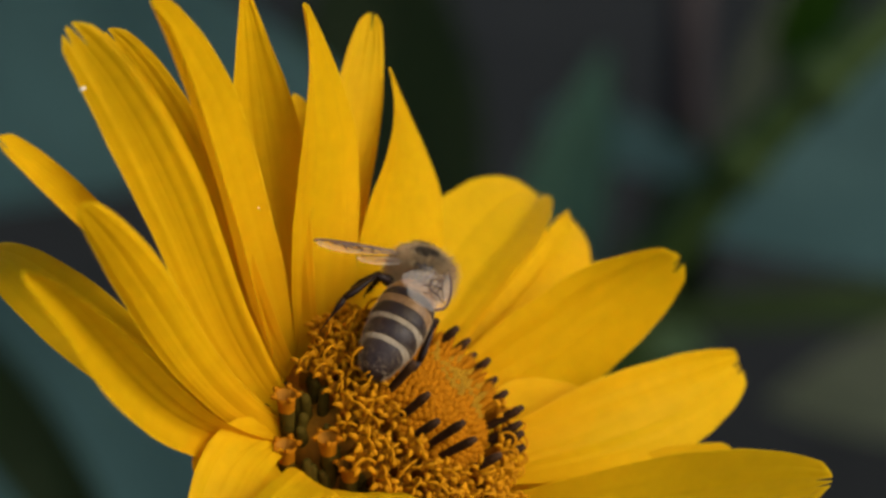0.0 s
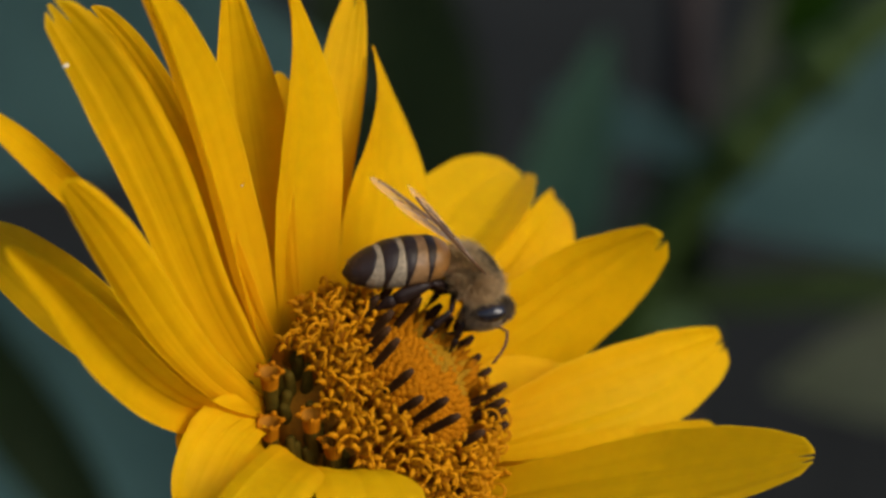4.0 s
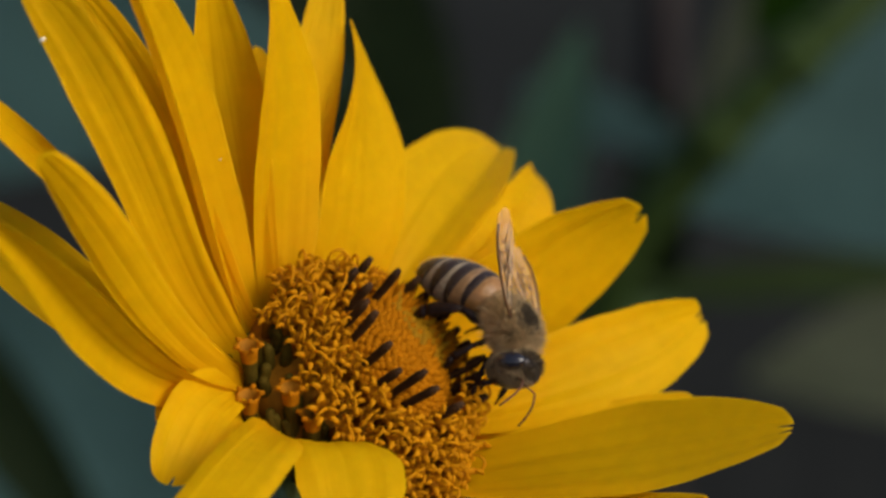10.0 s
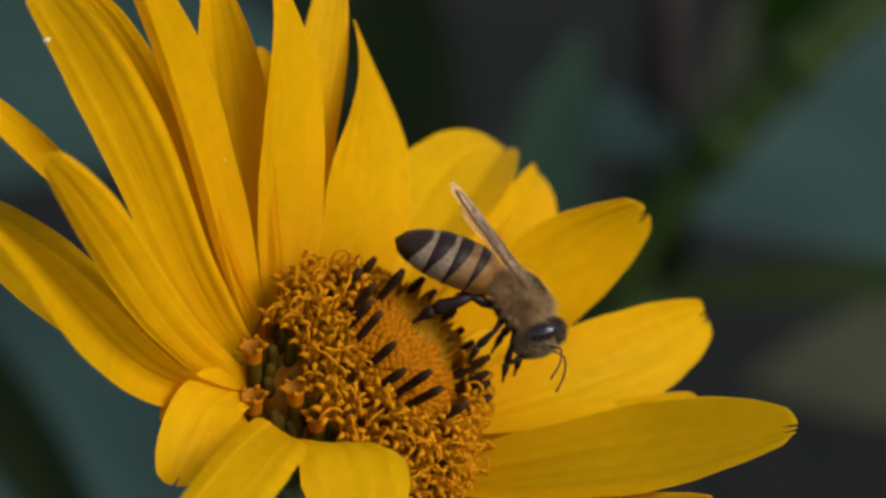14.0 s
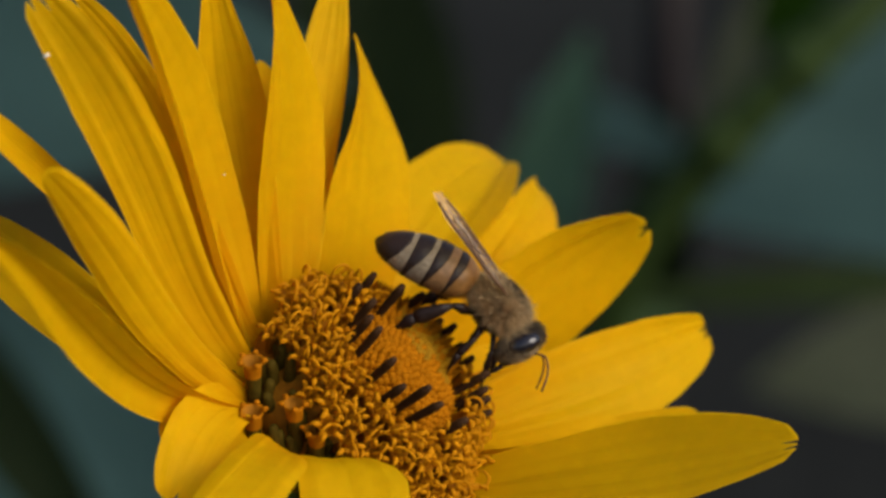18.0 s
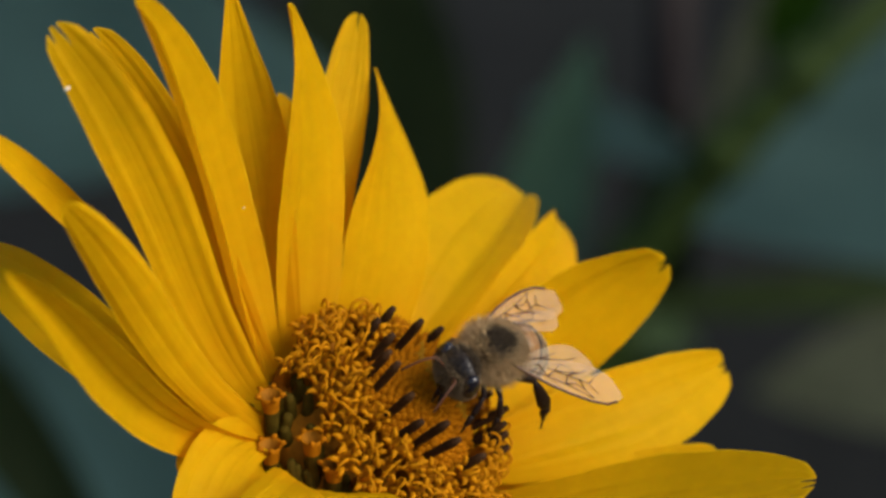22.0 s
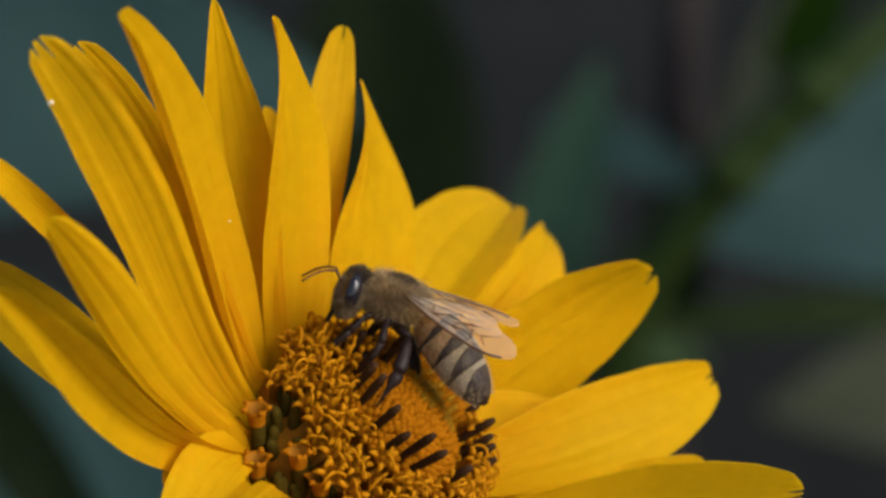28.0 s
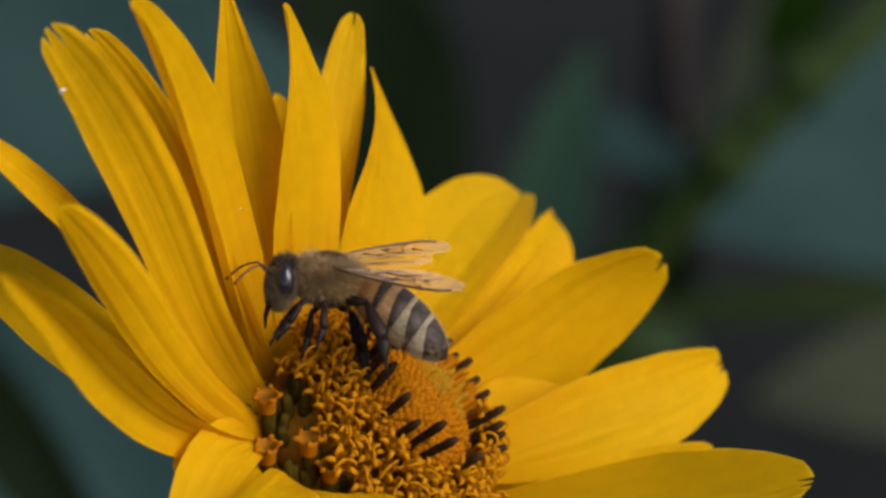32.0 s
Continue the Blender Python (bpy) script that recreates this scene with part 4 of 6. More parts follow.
def motions():
    walk(flower, [
        (0, pose(-0.00510, -0.00774, 0.78741, 46.54, -2.32, 64.72)),
        (0.5, pose(-0.00482, -0.00774, 0.78728, 46.55, -2.27, 64.73)),
        (1, pose(-0.00559, -0.00766, 0.78726, 46.36, -2.25, 64.88)),
        (1.5, pose(-0.00564, -0.00764, 0.78705, 46.36, -2.26, 64.88)),
        (2, pose(-0.00553, -0.00768, 0.78695, 46.43, -2.08, 64.86)),
        (2.5, pose(-0.00587, -0.00766, 0.78714, 46.37, -2.25, 64.94)),
        (3, pose(-0.00573, -0.00779, 0.78735, 46.32, -2.21, 64.98)),
        (3.5, pose(-0.00602, -0.00759, 0.78740, 46.43, -2.15, 64.94)),
        (5.5, pose(-0.00667, -0.00678, 0.78898, 46.48, -2.49, 65.11)),
        (6, pose(-0.00676, -0.00660, 0.78902, 46.38, -2.48, 65.08)),
        (6.5, pose(-0.00659, -0.00645, 0.78915, 46.35, -2.50, 65.04)),
        (7, pose(-0.00643, -0.00647, 0.78911, 46.34, -2.50, 65.01)),
        (7.5, pose(-0.00629, -0.00656, 0.78897, 46.37, -2.42, 64.94)),
        (8, pose(-0.00609, -0.00648, 0.78910, 46.31, -2.47, 64.92)),
        (8.5, pose(-0.00625, -0.00644, 0.78877, 46.31, -2.37, 64.87)),
        (9, pose(-0.00617, -0.00647, 0.78912, 46.27, -2.45, 64.94)),
        (9.5, pose(-0.00613, -0.00647, 0.78871, 46.36, -2.36, 64.88)),
        (10, pose(-0.00616, -0.00659, 0.78880, 46.36, -2.38, 64.84)),
        (10.5, pose(-0.00589, -0.00647, 0.78885, 46.29, -2.40, 64.86)),
        (11, pose(-0.00603, -0.00650, 0.78864, 46.31, -2.38, 64.86)),
        (11.5, pose(-0.00585, -0.00657, 0.78896, 46.29, -2.43, 64.89)),
        (12, pose(-0.00580, -0.00655, 0.78861, 46.36, -2.37, 64.77)),
        (12.5, pose(-0.00590, -0.00637, 0.78887, 46.32, -2.47, 64.83)),
        (13, pose(-0.00592, -0.00650, 0.78890, 46.33, -2.42, 64.81)),
        (13.5, pose(-0.00611, -0.00655, 0.78880, 46.43, -2.39, 64.85)),
        (14, pose(-0.00605, -0.00640, 0.78900, 46.33, -2.46, 64.91)),
        (14.5, pose(-0.00623, -0.00660, 0.78868, 46.42, -2.46, 64.92)),
        (16.5, pose(-0.00631, -0.00665, 0.78881, 46.39, -2.48, 65.00)),
        (17, pose(-0.00638, -0.00683, 0.78836, 46.48, -2.37, 64.90)),
        (17.5, pose(-0.00627, -0.00678, 0.78844, 46.46, -2.41, 64.89)),
        (18, pose(-0.00625, -0.00711, 0.78835, 46.42, -2.42, 64.93)),
        (18.5, pose(-0.00617, -0.00711, 0.78802, 46.42, -2.37, 64.85)),
        (19, pose(-0.00597, -0.00724, 0.78779, 46.53, -2.29, 64.73)),
        (19.5, pose(-0.00603, -0.00729, 0.78771, 46.48, -2.26, 64.80)),
        (20, pose(-0.00597, -0.00760, 0.78758, 46.50, -2.28, 64.77)),
        (20.5, pose(-0.00560, -0.00804, 0.78697, 46.64, -2.09, 64.66)),
        (21, pose(-0.00556, -0.00797, 0.78665, 46.58, -2.14, 64.67)),
        (21.5, pose(-0.00548, -0.00843, 0.78623, 46.66, -2.08, 64.61)),
        (22, pose(-0.00518, -0.00796, 0.78674, 46.65, -2.16, 64.51)),
        (22.5, pose(-0.00528, -0.00845, 0.78631, 46.70, -2.05, 64.59)),
        (23, pose(-0.00523, -0.00864, 0.78590, 46.60, -2.13, 64.58)),
        (23.5, pose(-0.00488, -0.00903, 0.78597, 46.78, -1.91, 64.58)),
        (24, pose(-0.00555, -0.00859, 0.78568, 46.67, -2.15, 64.53)),
        (24.5, pose(-0.00517, -0.00890, 0.78598, 46.60, -2.12, 64.65)),
        (25, pose(-0.00545, -0.00924, 0.78452, 46.76, -1.92, 64.54)),
        (25.5, pose(-0.00617, -0.00905, 0.78439, 46.53, -1.96, 64.54)),
        (27.5, pose(-0.00657, -0.00887, 0.78565, 46.51, -2.18, 64.65)),
        (28, pose(-0.00686, -0.00798, 0.78714, 46.48, -2.37, 64.80)),
        (28.5, pose(-0.00654, -0.00840, 0.78619, 46.82, -2.17, 64.54)),
        (29, pose(-0.00694, -0.00816, 0.78715, 46.61, -2.27, 64.77)),
        (29.5, pose(-0.00685, -0.00820, 0.78677, 46.74, -2.35, 64.69)),
        (30, pose(-0.00696, -0.01124, 0.78143, 46.63, -1.24, 64.01)),
        (30.5, pose(-0.00594, -0.00823, 0.78549, 46.42, -2.29, 64.43)),
        (31, pose(-0.00575, -0.00897, 0.78564, 46.62, -2.06, 64.53)),
        (31.5, pose(-0.00643, -0.00835, 0.78632, 46.43, -2.20, 64.60)),
        (32, pose(-0.00543, -0.00787, 0.78713, 46.57, -2.44, 64.57)),
    ])
    walk(bee, [
        (0, pose(-0.00202, -0.00651, 0.79996, 15.88, 4.03, 90.17)),
        (0.5, pose(-0.00016, -0.00594, 0.79944, 4.95, 20.76, 50.31)),
        (1, pose(0.00025, -0.00548, 0.79926, -7.99, 19.90, 18.36)),
        (1.5, pose(-0.00009, -0.00553, 0.79891, 0.25, 27.88, 23.19)),
        (2, pose(-0.00022, -0.00564, 0.79870, 8.97, 36.30, 31.31)),
        (2.5, pose(-0.00019, -0.00580, 0.79882, 8.29, 43.11, 27.55)),
        (3, pose(0.00049, -0.00598, 0.79873, 5.41, 49.07, 21.99)),
        (3.5, pose(0.00107, -0.00529, 0.79828, 2.48, 51.41, 11.97)),
        (4, pose(0.00139, -0.00511, 0.79813, -3.16, 50.40, 2.42)),
        (4.5, pose(0.00157, -0.00502, 0.79792, -8.15, 48.38, -5.75)),
        (5, pose(0.00168, -0.00493, 0.79776, -11.65, 46.03, -12.11)),
        (5.5, pose(0.00180, -0.00477, 0.79780, -13.19, 44.10, -16.58)),
        (6, pose(0.00221, -0.00458, 0.79785, -13.60, 42.48, -20.20)),
        (6.5, pose(0.00275, -0.00493, 0.79791, -15.55, 43.36, -16.53)),
        (7, pose(0.00334, -0.00552, 0.79776, -17.61, 44.29, -12.97)),
        (7.5, pose(0.00377, -0.00616, 0.79705, -15.96, 50.23, -16.37)),
        (8, pose(0.00422, -0.00656, 0.79645, -19.59, 54.83, -26.19)),
        (8.5, pose(0.00494, -0.00622, 0.79522, -25.32, 44.90, -38.56)),
        (9, pose(0.00585, -0.00596, 0.79469, -29.14, 35.31, -49.06)),
        (9.5, pose(0.00601, -0.00652, 0.79421, -32.87, 36.09, -58.45)),
        (10, pose(0.00580, -0.00733, 0.79445, -36.33, 39.26, -68.15)),
        (10.5, pose(0.00596, -0.00766, 0.79392, -41.01, 34.09, -83.52)),
        (11, pose(0.00581, -0.00790, 0.79310, -41.45, 28.12, -92.40)),
        (11.5, pose(0.00658, -0.00757, 0.79387, -43.15, 33.03, -71.60)),
        (12, pose(0.00724, -0.00715, 0.79393, -40.68, 39.71, -44.58)),
        (12.5, pose(0.00679, -0.00681, 0.79510, -31.37, 36.98, -38.03)),
        (13, pose(0.00626, -0.00672, 0.79623, -25.46, 33.25, -38.03)),
        (13.5, pose(0.00607, -0.00677, 0.79626, -26.45, 36.42, -34.03)),
        (14, pose(0.00622, -0.00658, 0.79653, -27.02, 39.48, -29.83)),
        (14.5, pose(0.00575, -0.00652, 0.79647, -28.02, 38.00, -30.58)),
        (15, pose(0.00540, -0.00614, 0.79664, -28.64, 36.59, -30.91)),
        (15.5, pose(0.00504, -0.00570, 0.79669, -29.10, 35.30, -31.06)),
        (16, pose(0.00471, -0.00530, 0.79669, -29.53, 34.09, -31.24)),
        (16.5, pose(0.00445, -0.00503, 0.79671, -30.03, 32.89, -31.63)),
        (17, pose(0.00427, -0.00513, 0.79630, -30.81, 31.74, -32.62)),
        (17.5, pose(0.00437, -0.00530, 0.79634, -25.79, 38.01, -25.44)),
        (18, pose(0.00454, -0.00597, 0.79611, -21.52, 43.55, -19.96)),
        (18.5, pose(0.00480, -0.00718, 0.79519, -31.66, 37.50, -47.47)),
        (19, pose(0.00529, -0.00851, 0.79423, -34.16, 30.87, -70.19)),
        (19.5, pose(0.00544, -0.00828, 0.79331, -34.03, 32.73, -72.39)),
        (20, pose(0.00545, -0.00802, 0.79235, -33.80, 32.69, -72.77)),
        (20.5, pose(0.00615, -0.00797, 0.79118, -31.86, 29.07, -74.05)),
        (21, pose(0.00654, -0.00759, 0.79057, -27.78, 24.30, -75.09)),
        (21.5, pose(0.00556, -0.00807, 0.79209, -29.26, 13.93, -101.38)),
        (22, pose(0.00386, -0.01169, 0.79551, -36.16, 5.27, -137.93)),
        (22.5, pose(0.00243, -0.01203, 0.79497, -32.71, 6.53, -135.18)),
        (23, pose(0.00146, -0.01192, 0.79395, -29.30, 8.63, -130.60)),
        (23.5, pose(0.00217, -0.01197, 0.79383, -30.93, 14.22, -131.12)),
        (24, pose(0.00185, -0.01124, 0.79336, -30.84, 21.22, -130.48)),
        (24.5, pose(0.00202, -0.01156, 0.79296, -27.00, 21.27, -122.77)),
        (25, pose(0.00161, -0.01196, 0.79095, -25.33, 18.62, -118.19)),
        (25.5, pose(0.00062, -0.01101, 0.79225, -27.50, 3.50, -136.15)),
        (26, pose(-0.00045, -0.01013, 0.79379, -20.24, -8.17, -149.57)),
        (26.5, pose(-0.00175, -0.00934, 0.79548, -8.05, -16.63, -162.16)),
        (27, pose(-0.00284, -0.00872, 0.79691, 3.71, -20.72, -172.35)),
        (27.5, pose(-0.00334, -0.00844, 0.79763, 8.74, -21.45, -176.67)),
        (28, pose(-0.00353, -0.00759, 0.79905, 8.24, -20.85, -176.82)),
        (28.5, pose(-0.00252, -0.00827, 0.79808, 10.40, -26.52, -179.00)),
        (29, pose(-0.00242, -0.00818, 0.79906, 12.82, -31.53, 179.08)),
        (29.5, pose(-0.00241, -0.00695, 0.79831, 12.39, -28.07, -179.75)),
        (30, pose(-0.00271, -0.00860, 0.79268, 13.53, -24.88, -179.65)),
        (30.5, pose(-0.00257, -0.00626, 0.79785, 16.05, -28.56, -178.77)),
        (31, pose(-0.00301, -0.00835, 0.79904, 20.41, -32.89, -179.55)),
        (31.5, pose(-0.00425, -0.01029, 0.80063, 15.18, -24.23, -175.33)),
        (31.6, pose(-0.00444, -0.01086, 0.80086, 14.46, -21.97, -174.44)),
        (32, pose(-0.00725, -0.01274, 0.80158, 12.72, -9.80, -170.69)),
    ])
    walk(BEE["leg1_left"], [
        (0, pose(0.00000, 0.00000, 0.00000, 25.86, -0.00, -0.00)),
        (1, pose(0.00000, 0.00000, 0.00000, 21.96, 0.00, 0.00)),
        (2, pose(0.00000, 0.00000, 0.00000, 15.43, 0.00, 0.00)),
        (3, pose(0.00000, 0.00000, 0.00000, 12.21, 0.00, 0.00)),
        (3.5, pose(0.00000, 0.00000, 0.00000, 10.99, -0.00, 0.00)),
        (5.5, pose(0.00000, 0.00000, 0.00000, 14.12, 0.00, 0.00)),
        (6, pose(0.00000, 0.00000, 0.00000, 14.12, 0.00, 0.00)),
        (7, pose(0.00000, 0.00000, 0.00000, 14.12, 0.00, 0.00)),
        (8, pose(0.00000, 0.00000, 0.00000, 13.72, 0.00, -0.00)),
        (9, pose(0.00000, 0.00000, 0.00000, 10.99, -0.00, 0.00)),
        (10, pose(0.00000, 0.00000, 0.00000, 7.82, -0.00, 0.00)),
        (11, pose(0.00000, 0.00000, 0.00000, 1.80, -0.00, 0.00)),
        (12, pose(0.00000, 0.00000, 0.00000, 11.56, -0.00, 0.00)),
        (13, pose(0.00000, 0.00000, 0.00000, 11.66, 0.00, 0.00)),
        (14, pose(0.00000, 0.00000, 0.00000, 11.66, 0.00, 0.00)),
        (17, pose(0.00000, 0.00000, 0.00000, 11.50, -0.00, 0.00)),
        (18, pose(0.00000, 0.00000, 0.00000, 12.68, -0.00, 0.00)),
        (19, pose(0.00000, 0.00000, 0.00000, 2.71, -0.00, 0.00)),
        (20, pose(0.00000, 0.00000, 0.00000, -0.87, -0.00, 0.00)),
        (21, pose(0.00000, 0.00000, 0.00000, -12.03, -0.00, 0.00)),
        (21.5, pose(0.00000, 0.00000, 0.00000, -15.57, -0.00, 0.00)),
        (22, pose(0.00000, 0.00000, 0.00000, 19.89, -0.00, -0.00)),
        (23, pose(0.00000, 0.00000, 0.00000, 21.30, 0.00, -0.00)),
        (24, pose(0.00000, 0.00000, 0.00000, 18.10, -0.00, 0.00)),
        (25, pose(0.00000, 0.00000, 0.00000, 14.82, -0.00, 0.00)),
        (25.5, pose(0.00000, 0.00000, 0.00000, -13.94, -0.00, 0.00)),
        (27.5, pose(0.00000, 0.00000, 0.00000, 21.67, 0.00, 0.00)),
        (28, pose(0.00000, 0.00000, 0.00000, 21.67, 0.00, 0.00)),
        (29, pose(0.00000, 0.00000, 0.00000, 22.41, -0.00, 0.00)),
        (30, pose(0.00000, 0.00000, 0.00000, 21.67, 0.00, 0.00)),
        (31, pose(0.00000, 0.00000, 0.00000, 22.39, 0.00, 0.00)),
        (31.6, pose(0.00000, 0.00000, 0.00000, 18.38, -0.00, 0.00)),
        (32, pose(0.00000, 0.00000, 0.00000, 14.16, 0.00, 0.00)),
    ])
    walk(BEE["leg1_right"], [
        (0, pose(0.00000, 0.00000, 0.00000, 25.86, -0.00, -0.00)),
        (1, pose(0.00000, 0.00000, 0.00000, 21.96, 0.00, 0.00)),
        (2, pose(0.00000, 0.00000, 0.00000, 15.43, 0.00, 0.00)),
        (3, pose(0.00000, 0.00000, 0.00000, 12.21, 0.00, 0.00)),
        (3.5, pose(0.00000, 0.00000, 0.00000, 10.99, -0.00, 0.00)),
        (5.5, pose(0.00000, 0.00000, 0.00000, 14.12, 0.00, 0.00)),
        (6, pose(0.00000, 0.00000, 0.00000, 14.12, 0.00, 0.00)),
        (7, pose(0.00000, 0.00000, 0.00000, 14.12, 0.00, 0.00)),
        (8, pose(0.00000, 0.00000, 0.00000, 13.72, 0.00, -0.00)),
        (9, pose(0.00000, 0.00000, 0.00000, 10.99, -0.00, 0.00)),
        (10, pose(0.00000, 0.00000, 0.00000, 7.82, -0.00, 0.00)),
        (11, pose(0.00000, 0.00000, 0.00000, 1.80, -0.00, 0.00)),
        (12, pose(0.00000, 0.00000, 0.00000, 11.56, -0.00, 0.00)),
        (13, pose(0.00000, 0.00000, 0.00000, 11.66, 0.00, 0.00)),
        (14, pose(0.00000, 0.00000, 0.00000, 11.66, 0.00, 0.00)),
        (17, pose(0.00000, 0.00000, 0.00000, 11.50, -0.00, 0.00)),
        (18, pose(0.00000, 0.00000, 0.00000, 12.68, -0.00, 0.00)),
        (19, pose(0.00000, 0.00000, 0.00000, 2.71, -0.00, 0.00)),
        (20, pose(0.00000, 0.00000, 0.00000, -0.87, -0.00, 0.00)),
        (21, pose(0.00000, 0.00000, 0.00000, -12.03, -0.00, 0.00)),
        (21.5, pose(0.00000, 0.00000, 0.00000, -15.57, -0.00, 0.00)),
        (22, pose(0.00000, 0.00000, 0.00000, 19.89, -0.00, -0.00)),
        (23, pose(0.00000, 0.00000, 0.00000, 21.30, 0.00, -0.00)),
        (24, pose(0.00000, 0.00000, 0.00000, 18.10, -0.00, 0.00)),
        (25, pose(0.00000, 0.00000, 0.00000, 14.82, -0.00, 0.00)),
        (25.5, pose(0.00000, 0.00000, 0.00000, -13.94, -0.00, 0.00)),
        (27.5, pose(0.00000, 0.00000, 0.00000, 21.67, 0.00, 0.00)),
        (28, pose(0.00000, 0.00000, 0.00000, 21.67, 0.00, 0.00)),
        (29, pose(0.00000, 0.00000, 0.00000, 22.41, -0.00, 0.00)),
        (30, pose(0.00000, 0.00000, 0.00000, 21.67, 0.00, 0.00)),
        (31, pose(0.00000, 0.00000, 0.00000, 22.39, 0.00, 0.00)),
        (31.6, pose(0.00000, 0.00000, 0.00000, 18.38, -0.00, 0.00)),
        (32, pose(0.00000, 0.00000, 0.00000, 14.16, 0.00, 0.00)),
    ])
    walk(BEE["leg2_left"], [
        (0, pose(0.00000, 0.00000, 0.00000, 25.86, -0.00, -0.00)),
        (1, pose(0.00000, 0.00000, 0.00000, 21.96, 0.00, 0.00)),
        (2, pose(0.00000, 0.00000, 0.00000, 15.43, 0.00, 0.00)),
        (3, pose(0.00000, 0.00000, 0.00000, 12.21, 0.00, 0.00)),
        (3.5, pose(0.00000, 0.00000, 0.00000, 10.99, -0.00, 0.00)),
        (5.5, pose(0.00000, 0.00000, 0.00000, 14.12, 0.00, 0.00)),
        (6, pose(0.00000, 0.00000, 0.00000, 14.12, 0.00, 0.00)),
        (7, pose(0.00000, 0.00000, 0.00000, 14.12, 0.00, 0.00)),
        (8, pose(0.00000, 0.00000, 0.00000, 13.72, 0.00, -0.00)),
        (9, pose(0.00000, 0.00000, 0.00000, 10.99, -0.00, 0.00)),
        (10, pose(0.00000, 0.00000, 0.00000, 7.82, -0.00, 0.00)),
        (11, pose(0.00000, 0.00000, 0.00000, 1.80, -0.00, 0.00)),
        (12, pose(0.00000, 0.00000, 0.00000, 11.56, -0.00, 0.00)),
        (13, pose(0.00000, 0.00000, 0.00000, 11.66, 0.00, 0.00)),
        (14, pose(0.00000, 0.00000, 0.00000, 11.66, 0.00, 0.00)),
        (17, pose(0.00000, 0.00000, 0.00000, 11.50, -0.00, 0.00)),
        (18, pose(0.00000, 0.00000, 0.00000, 12.68, -0.00, 0.00)),
        (19, pose(0.00000, 0.00000, 0.00000, 2.71, -0.00, 0.00)),
        (20, pose(0.00000, 0.00000, 0.00000, -0.87, -0.00, 0.00)),
        (21, pose(0.00000, 0.00000, 0.00000, -12.03, -0.00, 0.00)),
        (21.5, pose(0.00000, 0.00000, 0.00000, -15.57, -0.00, 0.00)),
        (22, pose(0.00000, 0.00000, 0.00000, 10.02, -0.00, -0.00)),
        (23, pose(0.00000, 0.00000, 0.00000, 8.37, 0.00, -0.00)),
        (24, pose(0.00000, 0.00000, 0.00000, -0.25, -0.00, 0.00)),
        (25, pose(0.00000, 0.00000, 0.00000, -9.99, -0.00, 0.00)),
        (25.5, pose(0.00000, 0.00000, 0.00000, -13.94, -0.00, 0.00)),
        (27.5, pose(0.00000, 0.00000, 0.00000, 21.67, 0.00, 0.00)),
        (28, pose(0.00000, 0.00000, 0.00000, 21.67, 0.00, 0.00)),
        (29, pose(0.00000, 0.00000, 0.00000, 22.41, -0.00, 0.00)),
        (30, pose(0.00000, 0.00000, 0.00000, 21.67, 0.00, 0.00)),
        (31, pose(0.00000, 0.00000, 0.00000, 22.39, 0.00, 0.00)),
        (31.6, pose(0.00000, 0.00000, 0.00000, 18.38, -0.00, 0.00)),
        (32, pose(0.00000, 0.00000, 0.00000, 14.16, 0.00, 0.00)),
    ])
